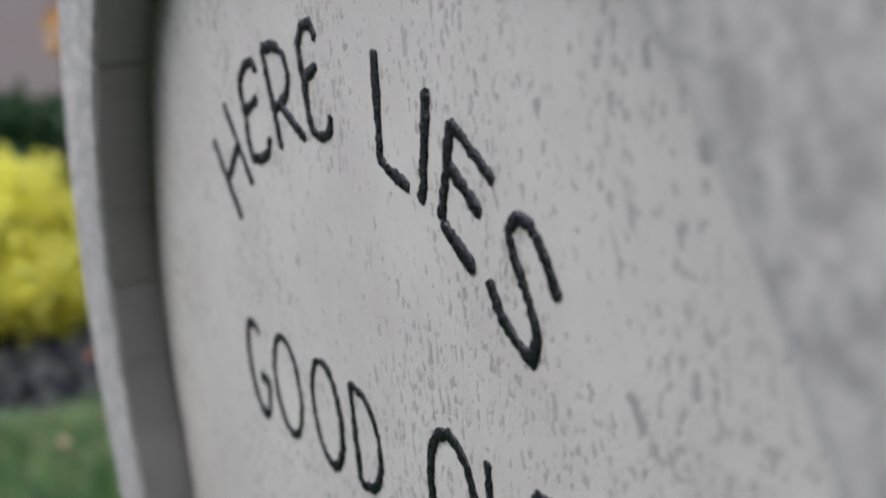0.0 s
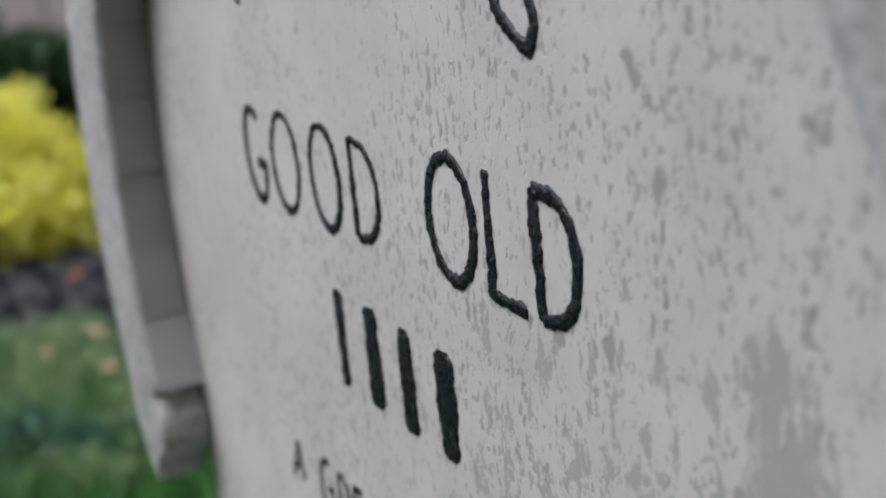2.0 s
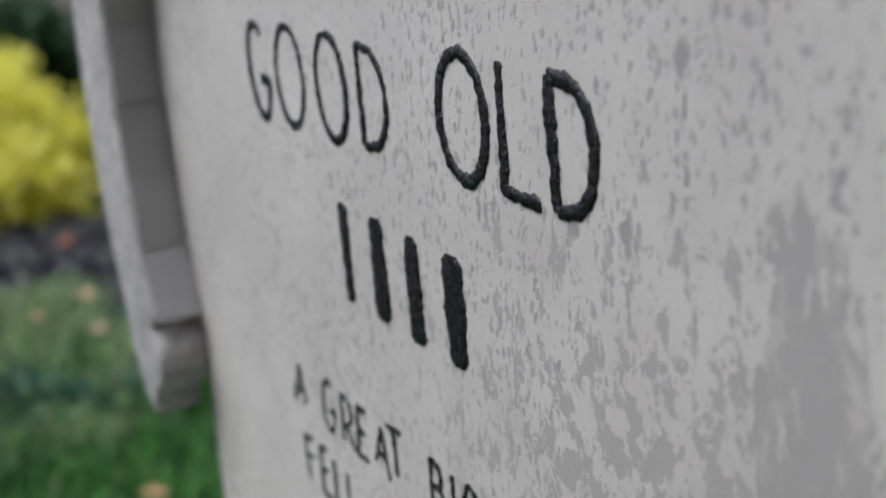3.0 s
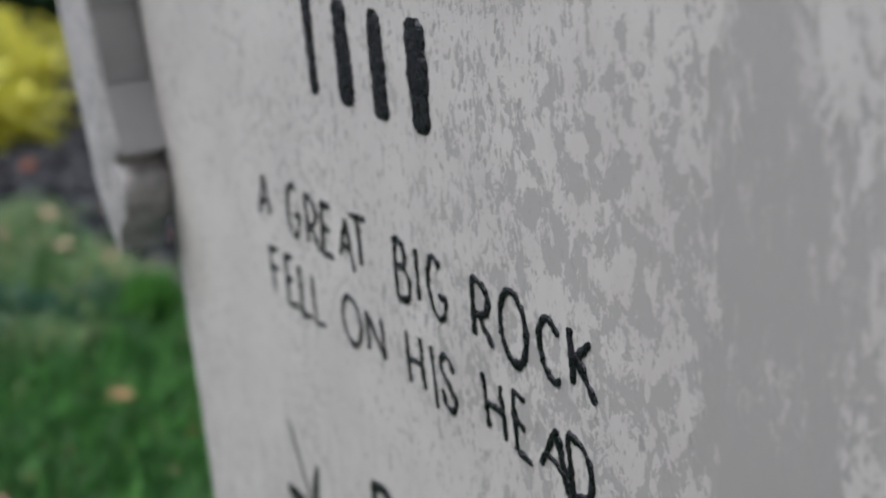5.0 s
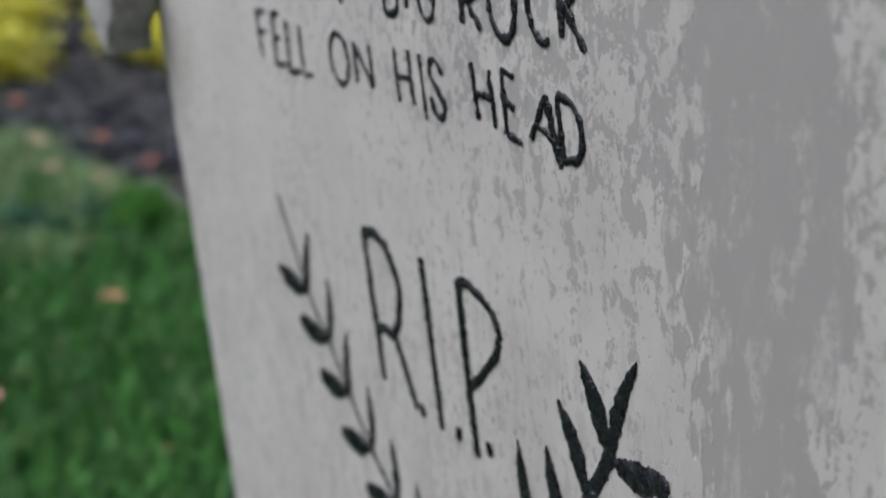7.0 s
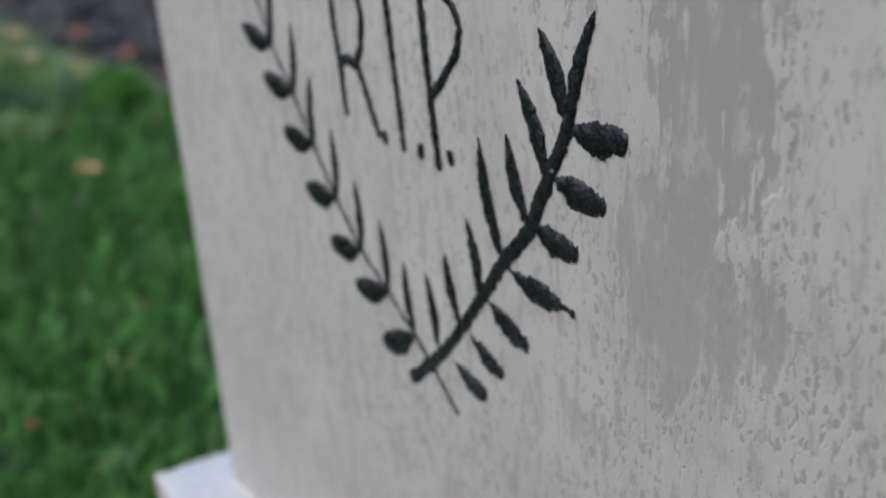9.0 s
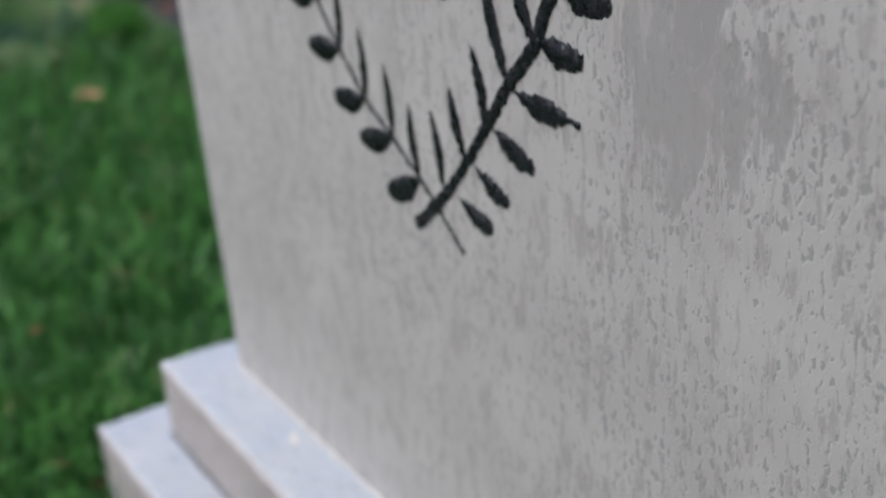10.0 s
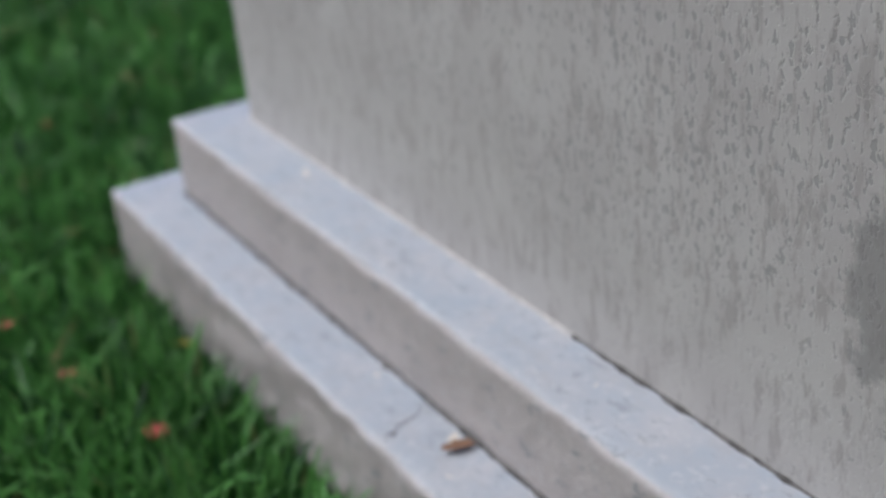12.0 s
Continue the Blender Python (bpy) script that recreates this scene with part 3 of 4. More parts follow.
def glyph(c):
    """Brush strokes of a hand-painted capital in a unit box."""
    if c == "A":
        return [[(0, 0), (0.45, 1)], [(0.45, 1), (1, -0.02)], [(0.18, 0.36), (0.78, 0.33)]]
    if c == "B":
        return [[(0, 0), (0.05, 1)], [(0.05, 1)] + arc(0.3, 0.77, 0.5, 0.22, 80, -70) + [(0.1, 0.54)], [(0.1, 0.54)] + arc(0.4, 0.28, 0.6, 0.27, 80, -80) + [(0, 0.0)]]
    if c == "C":
        return [arc(0.55, 0.5, 0.5, 0.5, 40, 310)]
    if c == "D":
        return [[(0, 0), (0.0, 1)], [(0.0, 1), (0.3, 0.97)] + arc(0.35, 0.5, 0.64, 0.47, 80, -80) + [(0.0, 0.0)]]
    if c == "E":
        return [[(0, 0), (0, 1)], [(0, 1), (0.85, 0.98)], [(0.05, 0.52), (0.7, 0.5)], [(0, 0), (1, 0.0)]]
    if c == "e":
        return [[(0.85, 0.86), (0.72, 0.99), (0.4, 1.0), (0.1, 0.86), (0.08, 0.70), (0.14, 0.5), (0.10, 0.25), (0.18, 0.06), (0.5, 0.0), (0.86, 0.03), (1, 0.18)], [(0.14, 0.54), (0.72, 0.62)]]
    if c == "n":
        return [[(0, 0), (0, 1)], [(0, 1), (1.22, 1.0)], [(0.06, 0.60), (1.0, 0.58)], [(0, 0), (1, 0)]]
    if c == "s":
        return [[(1.33, 0.90), (1.03, 1.10), (0.70, 1.21), (0.42, 1.15), (0.28, 0.96), (0.38, 0.80), (0.76, 0.60), (1.0, 0.38), (0.93, 0.10), (0.56, 0.09), (0.17, 0.16), (-0.08, 0.31)]]
    if c == "r":
        return [[(0, 0), (0, 1)], [(0, 1), (0.38, 1.04), (0.68, 1.0), (0.90, 0.86), (0.95, 0.74), (0.80, 0.54), (0.52, 0.385), (0.3, 0.40), (0, 0.36)], [(0.60, 0.40), (1, 0.0)]]
    if c == "p":
        return [[(0, 0), (-0.04, 0.5), (0, 1)], [(0, 1), (0.35, 1.0), (0.72, 0.965), (1.08, 0.91), (1.22, 0.80), (1.05, 0.69), (0.31, 0.47), (0.02, 0.41)]]
    if c == "F":
        return [[(0, -0.25), (0, 1)], [(0, 1), (0.9, 1.0)], [(0.05, 0.45), (0.75, 0.45)]]
    if c == "G":
        return [arc(0.5, 0.5, 0.5, 0.5, 50, 345, 26) + [(0.98, 0.42), (0.55, 0.40)]]
    if c == "H":
        return [[(0, 0), (0, 1)], [(1, 0), (1, 1)], [(0, 0.48), (1, 0.5)]]
    if c == "I":
        return [[(0, 0), (0, 1)]]
    if c == "K":
        return [[(0, 0), (0, 1)], [(1, 1.05), (0.05, 0.42)], [(0.25, 0.55), (1.05, 0)]]
    if c == "L":
        return [[(0, 1), (0, 0.02), (0.1, 0.0), (1, 0)]]
    if c == "N":
        return [[(0, 0), (0, 1)], [(0, 1), (1, 0.0)], [(1, 0), (1, 1.05)]]
    if c == "O":
        return [arc(0.5, 0.5, 0.5, 0.5, 80, 445, 34)]
    if c == "P":
        return [[(0, 0), (0.0, 1)], [(0.0, 1), (0.3, 0.98)] + arc(0.3, 0.69, 0.66, 0.28, 70, -70) + [(0.0, 0.33)]]
    if c == "R":
        return [[(0, 0), (0, 1)], [(0, 1), (0.3, 0.98)] + arc(0.28, 0.70, 0.55, 0.28, 75, -75) + [(0.02, 0.40)], [(0.25, 0.42), (1, 0.0)]]
    if c == "S":
        return [[(1.0, 0.78)] + arc(0.5, 0.76, 0.42, 0.24, 20, 200, 14) + [(0.3, 0.58), (0.7, 0.42)] + arc(0.52, 0.24, 0.42, 0.24, 20, -165, 14) + [(0.02, 0.30)]]
    return [[(0, 1), (1, 1)], [(0.5, 0), (0.5, 1)]]


def paint_letter(stone, rng, c, x, z, w, wa, h, ha, width):
    u = (w * math.cos(radians(wa)), w * math.sin(radians(wa)))
    v = (h * math.cos(radians(ha)), h * math.sin(radians(ha)))
    strokes = [([(x + a * u[0] + b * v[0], z + a * u[1] + b * v[1]) for a, b in line], rng.uniform(0.88, 1.1)) for line in glyph(c)]
    verts, faces = ribbon(strokes, width, rng)
    part_mesh("painted_letter", mesh_of("painted_letter", verts, faces, BLACK), stone)


def paint_word(stone, rng, width, word, *places):
    for c, (x, z, w, wa, h, ha) in zip(word, places):
        paint_letter(stone, rng, c, x, z, w, wa, h, ha, width)


def paint_stroke(stone, rng, name, pts, width, scale=1.0):
    verts, faces = ribbon([(pts, scale)], width, rng)
    part_mesh(name, mesh_of(name, verts, faces, BLACK), stone)


def paint_leaf(stone, rng, base, tip, wide, blunt, ragged=0.0006, sag=0):
    """A brush-dabbed leaf from base to tip: pointed, or blunt and round at its end."""
    b, t = np.array(base), np.array(tip)
    d = t - b
    ln = np.hypot(*d)
    d, nrm = d / ln, np.array([-d[1], d[0]]) / ln
    n = 40
    s = np.linspace(0, 1, n)
    if blunt:
        w = 1.12 * wide * np.sqrt(np.clip(1 - ((s - 0.56) / 0.46) ** 2, 0.04, 1)) * (0.45 + 0.55 * np.clip(s / 0.4, 0, 1))
    else:
        w = wide * np.sin(np.pi * np.clip(s * 0.9 + 0.1, 0, 1)) ** 0.8
    bow = 0.05 * ln * np.sin(np.pi * s) * (sag or rng.choice([-1, 1]))
    c = b + d * (s * ln)[:, None] + nrm * bow[:, None]
    verts, faces = [], []
    for off, y in ((1, 0.0004), (0.85, -0.0007), (0, -0.0004), (-0.85, -0.0007), (-1, 0.0004)):
        edge = 0.5 * w * off + np.sign(off) * np.convolve(rng.standard_normal(n + 2), (0.2, 0.7, 0.2), "valid") * ragged
        p = c + nrm * edge[:, None]
        verts += [(a, y + (0.00006 * rng.standard_normal() if y < 0 else 0), e) for a, e in p]
    for a in range(4):
        faces += [(a * n + i, a * n + i + 1, (a + 1) * n + i + 1, (a + 1) * n + i) for i in range(n - 1)]
    part_mesh("painted_leaf", mesh_of("painted_leaf", verts, faces, BLACK), stone)


def build_tombstone(rng):
    stone = tagged(new("tombstone"), "weathered grey tombstone with arched hood and hand-painted black epitaph", "tombstone")
    stone.location = (0, 0, 0)
    part("slab", extrude_outline(slab_outline(), 0.0, 0.075, 0.004, wobble=0.0012, rings=5), SLAB, stone)
    hood = part("hood", extrude_outline(hood_outline(), -0.036, -0.0008, 0.003, wobble=0.0007), HOOD, stone)
    build_soffit(hood)
    part("back_band", extrude_outline(band(R_IN + 0.0002, R_OUT - 0.002, 0.762, []), -0.0005, 0.07, 0.001, wobble=0.001), HOOD, stone)

    paint_word(stone, rng, 0.0056, "HeRe", (0.118, 1.046, 0.034, 44, 0.053, 132), (0.141, 1.080, 0.038, 17, 0.050, 99), (0.192, 1.096, 0.035, 16, 0.051, 108), (0.231, 1.107, 0.030, 9, 0.052, 100))
    paint_word(stone, rng, 0.0068, "LIns", (0.309, 1.108, 0.027, -16, 0.047, 88), (0.346, 1.096, 0.009, -29, 0.049, 78), (0.362, 1.092, 0.029, -30, 0.043, 73), (0.397, 1.062, 0.034, -26, 0.044, 78))
    paint_word(stone, rng, 0.0054, "GOOD", (0.110, 0.932, 0.028, 2, 0.054, 99), (0.148, 0.934, 0.037, 1, 0.055, 93), (0.204, 0.936, 0.036, 2, 0.055, 95), (0.257, 0.940, 0.028, 2, 0.051, 95))
    paint_word(stone, rng, 0.0073, "OLD", (0.337, 0.943, 0.040, 1, 0.056, 93), (0.390, 0.946, 0.027, 1, 0.054, 93), (0.429, 0.946, 0.028, 6, 0.054, 96))
    # a name, as plain upright bars
    for x, z, w in ((0.226, 0.849, 0.012), (0.265, 0.850, 0.017), (0.303, 0.850, 0.016), (0.343, 0.851, 0.019)):
        paint_stroke(stone, rng, "painted_bar", [(x, z), (x - 0.004, z + 0.054)], w)
    fine = 0.0036
    paint_word(stone, rng, fine * 0.8, "A", (0.130, 0.756, 0.017, 12, 0.025, 86))
    paint_word(stone, rng, fine, "GREAT", (0.175, 0.754, 0.016, 12, 0.031, 93), (0.201, 0.757, 0.015, -4, 0.029, 92), (0.220, 0.756, 0.013, 3, 0.030, 88), (0.242, 0.762, 0.018, -18, 0.025, 87), (0.259, 0.762, 0.018, 4, 0.027, 95))
    paint_word(stone, rng, fine, "BIG", (0.308, 0.758, 0.014, 0, 0.032, 94), (0.331, 0.763, 0.006, 0, 0.027, 94), (0.343, 0.760, 0.016, -2, 0.031, 98))
    paint_word(stone, rng, fine * 1.1, "ROCK", (0.383, 0.763, 0.016, -4, 0.029, 92), (0.407, 0.761, 0.021, -1, 0.034, 94), (0.438, 0.765, 0.017, -8, 0.028, 97), (0.462, 0.768, 0.015, -12, 0.025, 97))
    paint_word(stone, rng, fine * 0.85, "FELL", (0.143, 0.714, 0.015, 5, 0.023, 99), (0.164, 0.707, 0.013, 10, 0.031, 94), (0.183, 0.706, 0.014, 10, 0.031, 92), (0.202, 0.707, 0.013, 9, 0.029, 94))
    paint_word(stone, rng, fine * 0.9, "ON", (0.240, 0.711, 0.022, -2, 0.028, 92), (0.271, 0.715, 0.018, 0, 0.022, 96))
    paint_word(stone, rng, fine * 0.9, "HIS", (0.317, 0.713, 0.015, 5, 0.028, 97), (0.344, 0.709, 0.006, 9, 0.033, 98), (0.350, 0.713, 0.014, -4, 0.029, 96))
    paint_word(stone, rng, fine * 1.05, "HEAD", (0.393, 0.719, 0.015, -4, 0.027, 100), (0.417, 0.717, 0.012, -8, 0.030, 96), (0.436, 0.719, 0.024, -20, 0.026, 86), (0.460, 0.715, 0.016, 0, 0.028, 97))
    paint_word(stone, rng, 0.0060, "rIp", (0.274, 0.538, 0.038, -5, 0.090, 98), (0.339, 0.533, 0.009, 6, 0.098, 97), (0.375, 0.532, 0.029, 2, 0.098, 96))
    for x, z in ((0.318, 0.536), (0.357, 0.538), (0.387, 0.542)):
        paint_stroke(stone, rng, "painted_dot", [(x + 0.0004, z - 0.004), (x - 0.0004, z + 0.004)], 0.0064)

    # the wreath: a thin sprig and a heavy one that cross at the foot
    thin = [(0.143, 0.619), (0.175, 0.562), (0.200, 0.537), (0.223, 0.509), (0.248, 0.481), (0.276, 0.456), (0.306, 0.440), (0.335, 0.423), (0.357, 0.408), (0.380, 0.390)]
    paint_stroke(stone, rng, "painted_stem", thin, 0.0030)
    for k in range(7):
        s = k / 6
        base = np.array(thin[k + 1])
        paint_leaf(stone, rng, base + (0.001, -0.001), base + (0.009 - 0.015 * s, 0.0425), 0.0085, False)
        paint_leaf(stone, rng, base + (0.003, 0.000), base + (-0.042 + 0.003 * s, 0.003 - 0.017 * s - 0.007 * max(0, k - 5)), 0.0150, True, 0.0006, 1)
    heavy = [(0.328, 0.391), (0.337, 0.397), (0.369, 0.425), (0.395, 0.454), (0.416, 0.480), (0.434, 0.502), (0.456, 0.524), (0.466, 0.544), (0.480, 0.568), (0.491, 0.588)]
    paint_stroke(stone, rng, "painted_stem", heavy, 0.0082)
    paint_leaf(stone, rng, (0.489, 0.582), (0.509, 0.638), 0.0095, False)
    inner = [(0.361, 0.426, 0.353, 0.467), (0.386, 0.450, 0.375, 0.486), (0.408, 0.475, 0.399, 0.513), (0.430, 0.503, 0.414, 0.560), (0.453, 0.528, 0.439, 0.568), (0.470, 0.557, 0.450, 0.597), (0.486, 0.587, 0.468, 0.624)]
    outer = [(0.378, 0.423, 0.411, 0.414), (0.397, 0.446, 0.428, 0.434), (0.415, 0.474, 0.452, 0.460), (0.436, 0.498, 0.480, 0.494), (0.457, 0.528, 0.494, 0.524), (0.474, 0.557, 0.515, 0.553), (0.486, 0.582, 0.530, 0.587)]
    for k in range(7):
        paint_leaf(stone, rng, inner[k][:2], inner[k][2:], 0.0088 + 0.0008 * k, False)
        paint_leaf(stone, rng, outer[k][:2], outer[k][2:], 0.0108 + 0.0007 * k, True, 0.0013, -1)
    paint_stroke(stone, rng, "painted_stem", [(0.476, 0.4945), (0.491, 0.493)], 0.0036)
    return stone


def build_steps():
    upper = tagged(new("plinth_step"), "pale stone plinth step with chipped edges under the tombstone", "stone step", group="plinth steps")
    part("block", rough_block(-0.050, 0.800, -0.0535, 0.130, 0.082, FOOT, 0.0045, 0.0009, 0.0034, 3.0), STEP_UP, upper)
    rng = np.random.default_rng(5)
    for x0, x1, y0, top, mat, name in ((0.0, 0.46, 0.0, FOOT + 0.0008, MORTAR, "mortar_bead"), (0.46, 0.74, 0.0, FOOT + 0.0008, GRIT, "dark_joint"), (-0.046, 0.78, -0.0540, 0.0850, GRIT, "dark_joint")):
        n = int((x1 - x0) / 0.003)
        x = np.linspace(x0, x1, n)
        w = 0.0004 + 0.0015 * np.abs(rng.standard_normal(n))
        w = np.convolve(w, np.ones(3) / 3, "same") * (1 if mat is MORTAR else 0.9)
        rows = [np.stack([x, y0 - w * 1.5, 0 * x + top - 0.002], -1), np.stack([x, y0 - w, 0 * x + top + 0.0004], -1), np.stack([x, 0 * x + y0 + 0.002, top + w * 0.9], -1)]
        verts = np.concatenate(rows)
        faces = [(a * n + i, a * n + i + 1, (a + 1) * n + i + 1, (a + 1) * n + i) for a in range(2) for i in range(n - 1)]
        part_mesh(name, mesh_of(name, verts, faces, mat), upper)
    lower = tagged(new("plinth_step"), "wide lower plinth step of rough-faced pale stone set in grass", "stone step", group="plinth steps")
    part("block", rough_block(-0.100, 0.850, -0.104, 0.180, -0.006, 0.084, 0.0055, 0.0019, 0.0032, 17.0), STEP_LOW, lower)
    # a hairline crack across the tread
    n = 16
    y = np.linspace(-0.099, -0.058, n)
    x = 0.396 - 0.5 * (y + 0.099) + 0.0016 * rng.standard_normal(n)
    w = 0.0004 + 0.0006 * np.abs(rng.standard_normal(n))
    verts = np.concatenate([np.stack([x - w, y, 0 * y + 0.0832], -1), np.stack([x, y, 0 * y + 0.0848], -1), np.stack([x + w, y, 0 * y + 0.0832], -1)])
    faces = [(a * n + i, a * n + i + 1, (a + 1) * n + i + 1, (a + 1) * n + i) for a in range(2) for i in range(n - 1)]
    part_mesh("crack", mesh_of("crack", verts, faces, GRIT), lower, "dark hairline crack")
    # added dark block that carries the step and colours its shadow gap
    part("gap_block", rough_block(-0.080, 0.830, -0.078, 0.165, -0.075, -0.003, 0.012, 0.003, 0.003, 9.0), GRIT, lower, "added dark block in the shadow gap below the step")


# ---- planting and litter ----
def shrub(rng, name, label, category, centre, radius, height, count, size, material, droop, woody=True):
    root = tagged(new(name), label, category)
    root.location = centre
    bm = bmesh.new()
    for k in range(14 if woody else 0):
        a, r = rng.uniform(0, 6.28), radius * rng.uniform(0.2, 0.8)
        tip = Vector((math.cos(a) * r, math.sin(a) * r, height * rng.uniform(0.55, 0.9)))
        prev = None
        for s in range(5):
            c = tip * (s / 4) + Vector((0, 0, 0.05 * math.sin(s)))
            w = 0.010 * (1 - 0.18 * s)
            row = [bm.verts.new(c + Vector((w * math.cos(q), w * math.sin(q), 0))) for q in (0, 1.57, 3.14, 4.71)]
            if prev:
                for i in range(4):
                    bm.faces.new((prev[i], prev[(i + 1) % 4], row[(i + 1) % 4], row[i]))
            prev = row
    if woody:
        part("stems", bm, STALK, root)
    # sprays of small leaves gathered in uneven clumps
    clumps = 70
    ca, cr = rng.uniform(0, 6.28, clumps), np.sqrt(rng.uniform(0.02, 1, clumps))
    ch = rng.uniform(0.12, 1, clumps)
    spread = np.sqrt(np.clip(1 - (ch * 0.92) ** 2.6, 0.05, 1))
    cc = np.stack([np.cos(ca) * cr * spread * radius, np.sin(ca) * cr * spread * radius, ch * height], -1)
    pick = rng.integers(0, clumps, count)
    p = cc[pick] + np.clip(rng.normal(0, 1, (count, 3)), -1.7, 1.7) * np.array([0.20, 0.20, 0.13]) * radius * rng.uniform(0.5, 1, (count, 1))
    p[:, 2] = np.clip(p[:, 2], 0.015, None)
    d = p - np.array([0, 0, height * 0.35])
    d /= np.linalg.norm(d, axis=1, keepdims=True)
    d += rng.normal(0, 0.55, (count, 3)) + np.array([0, 0, droop])
    d /= np.linalg.norm(d, axis=1, keepdims=True)
    side = np.cross(d, rng.normal(0, 1, (count, 3)))
    side /= np.linalg.norm(side, axis=1, keepdims=True)
    up = np.cross(side, d)
    ln = size * rng.uniform(0.6, 1.5, (count, 1))
    wd = ln * 0.26
    v = np.stack([p, p + d * ln * 0.45 + side * wd - up * ln * 0.05, p + d * ln, p + d * ln * 0.45 - side * wd - up * ln * 0.05], 1)
    quads = np.arange(count)[:, None] * 4 + np.array([0, 1, 2, 3])
    me = quick_mesh("foliage", v.reshape(-1, 3), quads, material, 4)
    part_mesh("foliage", me, root)
    return root


def fallen_leaf(rng, label, place, size, turn, colours, curl=0.25, slim=1.0):
    """A dry leaf: pointed oval with a lobed rim, curled along its rib."""
    bm = bmesh.new()
    rows = []
    for i in range(13):
        s = i / 12
        half = 0.36 * slim * math.sin(math.pi * min(1, s * 0.96 + 0.03)) ** 0.75 * (1 + 0.16 * math.sin(s * 19))
        row = []
        for j in range(-3, 4):
            q = j / 3
            lift = curl * abs(q) ** 1.6 * half + 0.16 * (s - 0.5) ** 2 + 0.02 * math.sin(7 * s + 3 * q)
            row.append(bm.verts.new(((s - 0.5) * size, q * half * size, lift * size)))
        rows.append(row)
    for a, b in zip(rows, rows[1:]):
        for j in range(6):
            bm.faces.new((a[j], a[j + 1], b[j + 1], b[j]))
    bmesh.ops.recalc_face_normals(bm, faces=bm.faces)
    bmesh.ops.solidify(bm, geom=bm.faces[:], thickness=0.0006)
    me = bpy.data.meshes.new("fallen_leaf")
    bm.to_mesh(me)
    bm.free()
    me.materials.append(colours)
    me.polygons.foreach_set("use_smooth", [True] * len(me.polygons))
    ob = tagged(new("fallen_leaf", me), label, "leaf", group="fallen leaves")
    ob.matrix_world = pose(*place, rng.uniform(-8, 8), rng.uniform(-8, 8), turn)
    return ob


def build_leaves(rng):
    tan = mat_leaf("dry_tan_leaf", (0.42, 0.26, 0.13), (0.30, 0.17, 0.08))
    red = mat_leaf("dry_red_leaf", (0.33, 0.07, 0.045), (0.20, 0.045, 0.03))
    rust = mat_leaf("dry_rust_leaf", (0.42, 0.17, 0.10), (0.28, 0.10, 0.06))
    brown = mat_leaf("dry_brown_leaf", (0.27, 0.155, 0.095), (0.15, 0.085, 0.055))
    yellow = mat_leaf("dry_yellow_leaf", (0.50, 0.36, 0.06), (0.38, 0.25, 0.05))
    fallen_leaf(rng, "small curled brown leaf lying on the lower step", (0.431, -0.067, 0.0870), 0.022, 74, brown, 0.45, 0.5)

    def strewn(label, x, y, size, turn, colours, lift):
        z = float(rise(x, y)) + lift + max(0.0, min(1.0, float(bed_edge(x, y)) / 0.12)) * 0.024
        fallen_leaf(rng, label, (x, y, z), size, turn, colours)

    strewn("pale tan dry leaf resting on the lawn", -1.075, 0.213, 0.040, 40, tan, 0.066)
    strewn("dark red fallen leaf among the grass blades", 0.235, -0.195, 0.022, 10, red, 0.058)
    strewn("small yellow leaf caught in grass beside the step", 0.085, -0.121, 0.015, 60, yellow, 0.050)
    for x, y, s, a in ((-2.12, 0.52, 0.045, 20), (-1.86, 0.55, 0.04, 75), (-2.62, 0.46, 0.05, 130), (-1.66, 0.56, 0.04, 10)):
        strewn("rust-coloured dry leaf on the black mulch", x, y, s, a, rust, 0.012)
    for x, y, s, a in ((-1.757, 0.28, 0.05, 30), (-1.668, 0.27, 0.045, 100), (-1.70, 0.35, 0.04, 60), (-1.94, 0.33, 0.05, 150), (-2.2, 0.25, 0.055, 20), (-1.81, 0.36, 0.04, 80)):
        strewn("pale tan dry leaf resting on the lawn", x, y, s, a, tan, 0.045)
    for x, y, s, a in ((-2.02, 0.33, 0.05, 15), (-1.66, -0.02, 0.045, 120), (-1.78, 0.41, 0.05, 80)):
        strewn("brown-pink dry leaf lying in the lawn", x, y, s, a, rust if s > 0.045 else brown, 0.045)


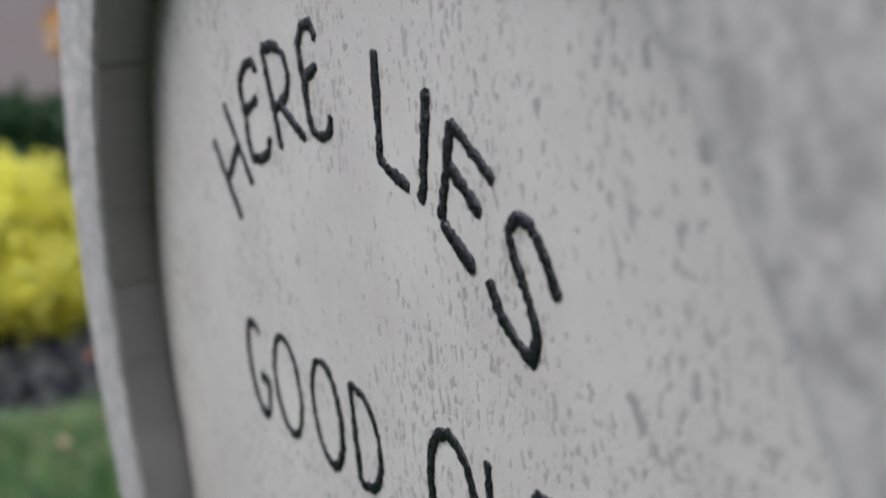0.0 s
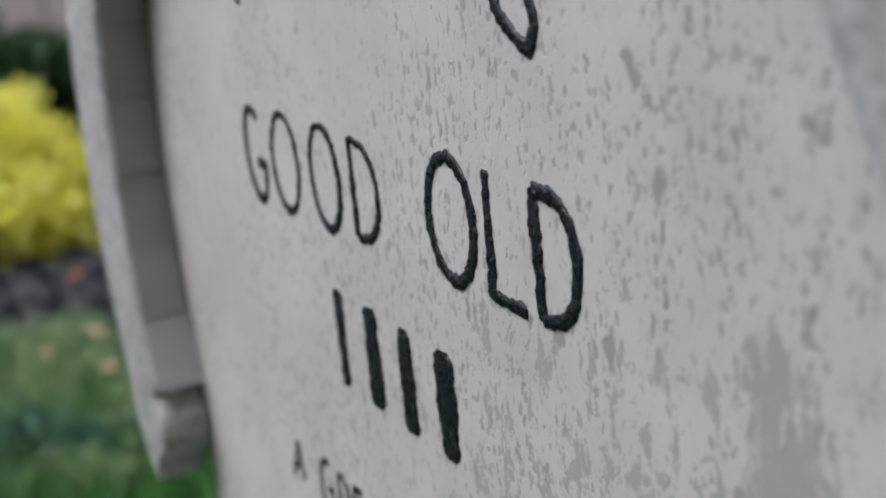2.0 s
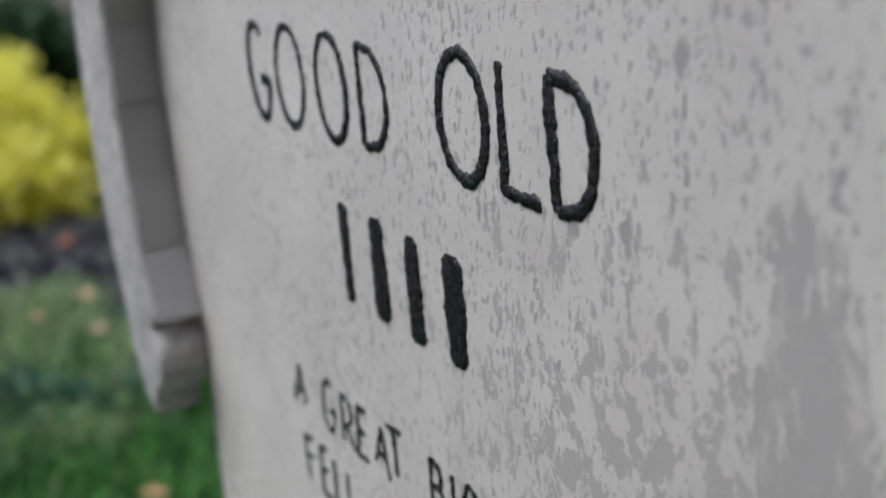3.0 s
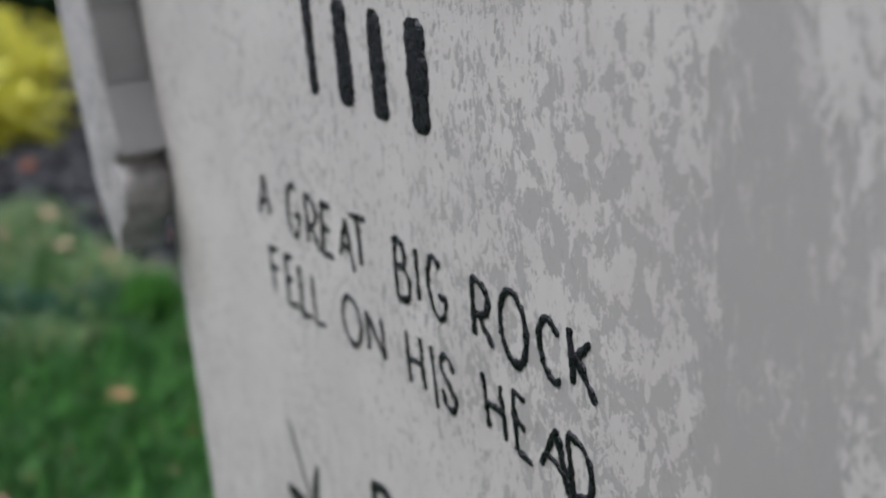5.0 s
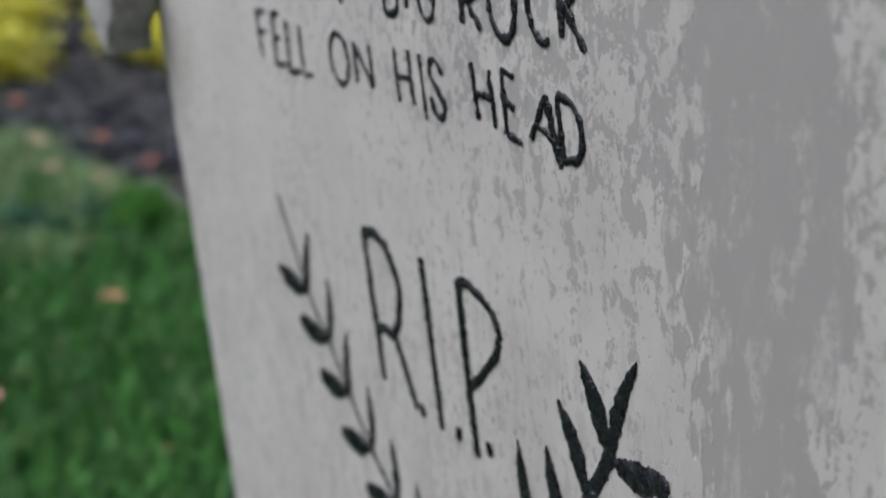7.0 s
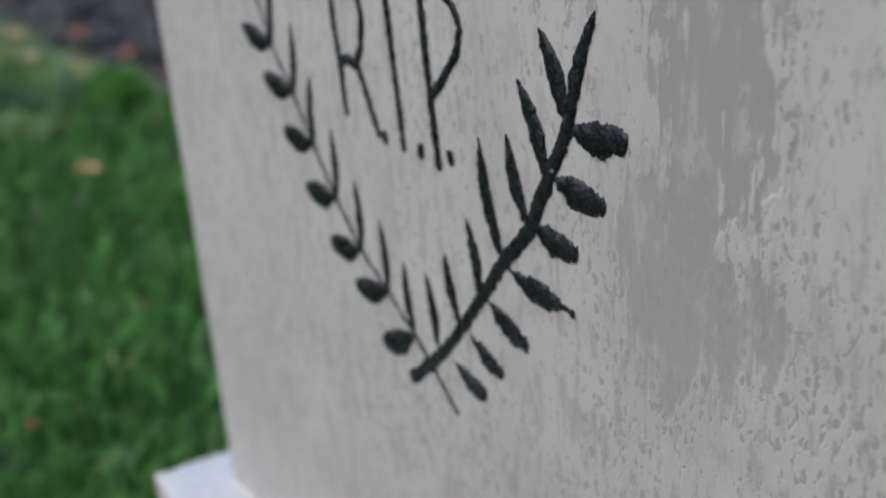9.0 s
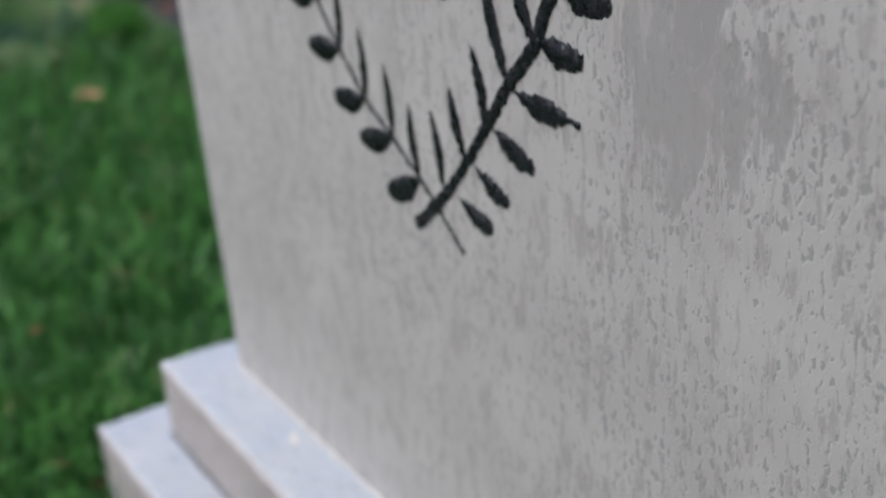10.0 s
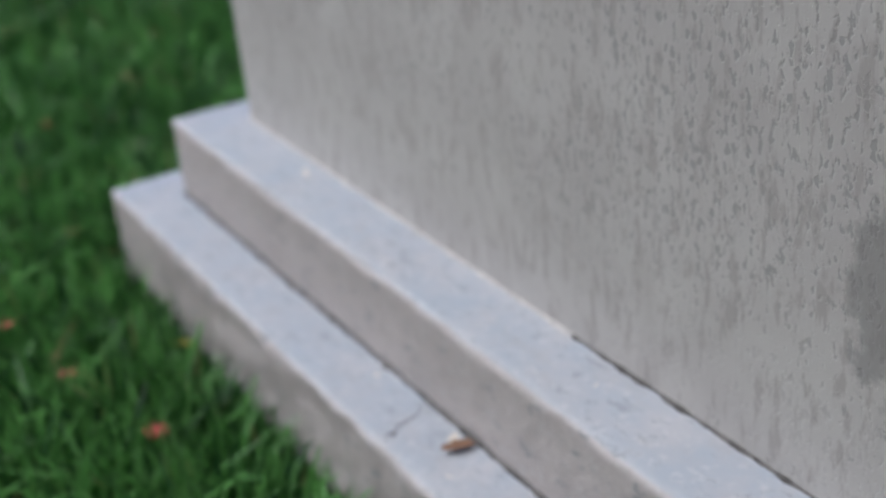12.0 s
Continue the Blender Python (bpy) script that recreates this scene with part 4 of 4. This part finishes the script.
def build_scraps(rng):
    """Small dry scraps of leaf that lie in the lawn."""
    rust = mat_leaf("rusty_scrap", (0.36, 0.13, 0.07), (0.22, 0.08, 0.045))
    buff = mat_leaf("buff_scrap", (0.50, 0.36, 0.24), (0.36, 0.24, 0.15))
    places = ((-0.139, -0.135, 0), (-0.118, -0.110, 0), (0.010, -0.237, 0), (0.120, -0.221, 0), (-0.945, 0.281, 0), (-0.850, 0.217, 1), (-0.930, 0.033, 0), (-0.985, 0.098, 0), (-0.50, 0.05, 1), (-0.62, 0.13, 0), (-0.40, -0.08, 0), (-1.10, 0.20, 0))
    for x, y, pale in places:
        fallen_leaf(rng, "buff dry leaf scrap lying in the lawn" if pale else "rust-brown dry leaf scrap lying in the lawn", (x, y, float(rise(x, y)) + rng.uniform(0.040, 0.056)), rng.uniform(0.011, 0.017), rng.uniform(0, 360), buff if pale else rust, 0.35, 0.8)
    fallen_leaf(rng, "pinkish dry leaf lying flat in the lawn", (-0.885, -0.030, float(rise(-0.885, -0.03)) + 0.055), 0.040, 25, mat_leaf("pinkish_leaf", (0.56, 0.30, 0.23), (0.42, 0.20, 0.15)), 0.2)
    for x, y, s in ((-1.83, 0.33, 0.05), (-2.05, 0.36, 0.05), (-1.98, 0.24, 0.04)):
        fallen_leaf(rng, "pale tan dry leaf resting on the lawn", (x, y, float(rise(x, y)) + 0.075), s, rng.uniform(0, 360), buff, 0.3)


def build_far():
    me_bm = bmesh.new()
    bmesh.ops.create_cube(me_bm, size=1.0)
    bmesh.ops.scale(me_bm, vec=(0.3, 16.0, 5.0), verts=me_bm.verts)
    bmesh.ops.bevel(me_bm, geom=me_bm.edges[:], offset=0.01, segments=1, affect="EDGES")
    me = bpy.data.meshes.new("brick_wall")
    me_bm.to_mesh(me)
    me_bm.free()
    me.materials.append(BRICK)
    wall = new("brick_wall", me)
    wall.matrix_world = pose(-7.2, 2.2, 2.45, 0, 0, -52)
    tagged(wall, "rose-coloured brick house wall behind the planting bed", "wall", kind="structure")


def build_shade_wall():
    """A plain unseen wall added at the camera's back to cut sky light."""
    bm = bmesh.new()
    bmesh.ops.create_cube(bm, size=1.0)
    bmesh.ops.scale(bm, vec=(0.25, 16.0, 10.0), verts=bm.verts)
    me = bpy.data.meshes.new("shade_wall")
    bm.to_mesh(me)
    bm.free()
    me.materials.append(SHADE_COAT)
    wall = new("shade_wall", me)
    wall.location = (1.95, 0.0, 4.9)
    tagged(wall, "added unseen dark wall that blocks sky light", "wall", kind="structure")


def build_bounce_wall():
    """A plain unseen wall added behind the camera as a warm reflector."""
    bm = bmesh.new()
    bmesh.ops.create_cube(bm, size=1.0)
    bmesh.ops.scale(bm, vec=(16.0, 0.25, 3.7), verts=bm.verts)
    me = bpy.data.meshes.new("bounce_wall")
    bm.to_mesh(me)
    bm.free()
    me.materials.append(WARM_BOUNCE)
    wall = new("bounce_wall", me)
    wall.location = (-4.0, -4.2, 1.8)
    tagged(wall, "added unseen sand-coloured wall that bounces warm light", "wall", kind="structure")


def orange_bloom(rng):
    root = tagged(new("flower_stalk"), "single orange bloom on a tall thin stalk", "flower")
    root.location = (-4.3, 0.84, 0.02)
    bm = bmesh.new()
    prev = None
    for s in range(7):
        c = Vector((0.01 * math.sin(s), 0.012 * math.sin(s * 1.3), 0.73 * s / 6))
        row = [bm.verts.new(c + Vector((0.006 * math.cos(q), 0.006 * math.sin(q), 0))) for q in (0, 1.57, 3.14, 4.71)]
        if prev:
            for i in range(4):
                bm.faces.new((prev[i], prev[(i + 1) % 4], row[(i + 1) % 4], row[i]))
        prev = row
    part("stalk", bm, STALK, root)
    n = 60
    d = rng.normal(0, 1, (n, 3))
    d /= np.linalg.norm(d, axis=1, keepdims=True)
    side = np.cross(d, rng.normal(0, 1, (n, 3)))
    side /= np.linalg.norm(side, axis=1, keepdims=True)
    p = np.array([0, 0, 0.73]) + d * np.array([0.02, 0.02, 0.05])
    v = np.stack([p, p + d * 0.03 + side * 0.014, p + d * 0.055, p + d * 0.03 - side * 0.014], 1)
    part_mesh("petals", quick_mesh("petals", v.reshape(-1, 3), np.arange(n)[:, None] * 4 + np.array([0, 1, 2, 3]), ORANGE, 4), root)


rng = np.random.default_rng(7)
build_ground()
build_mulch(rng)
build_grass(rng)
build_pale_grass(np.random.default_rng(21))
build_steps()
build_tombstone(rng)
shrub(rng, "golden_shrub", "bright golden-yellow mounded shrub in the mulch bed", "shrub", (-3.47, 0.20, 0.05), 0.51, 0.34, 26000, 0.042, GOLD, -0.15)
shrub(rng, "golden_shrub", "low golden-yellow shrub close to the mulch", "shrub", (-2.93, 1.06, 0.06), 0.25, 0.18, 6500, 0.04, GOLD, -0.15)
shrub(rng, "evergreen_shrub", "dark green leafy shrub in front of brick", "shrub", (-4.25, 0.50, 0.05), 0.50, 0.41, 11000, 0.05, GREEN, 0.1)
orange_bloom(rng)
shrub(rng, "clover_patch", "low blue-green clover patch at the edge of the lawn", "weed", (-1.50, 0.27, 0.028), 0.13, 0.055, 700, 0.03, CLOVER, 0.2, False)
shrub(rng, "grass_tuft", "bright green tuft of grass beside the mulch", "grass tuft", (-1.42, 0.385, 0.022), 0.045, 0.065, 260, 0.055, FRESH, 0.9, False)
shrub(np.random.default_rng(31), "clover_patch", "low blue-green clover patch in the lawn", "weed", (-1.60, 0.09, 0.028), 0.15, 0.06, 800, 0.03, CLOVER, 0.2, False)
build_leaves(rng)
build_scraps(np.random.default_rng(41))
build_far()
build_shade_wall()
build_bounce_wall()
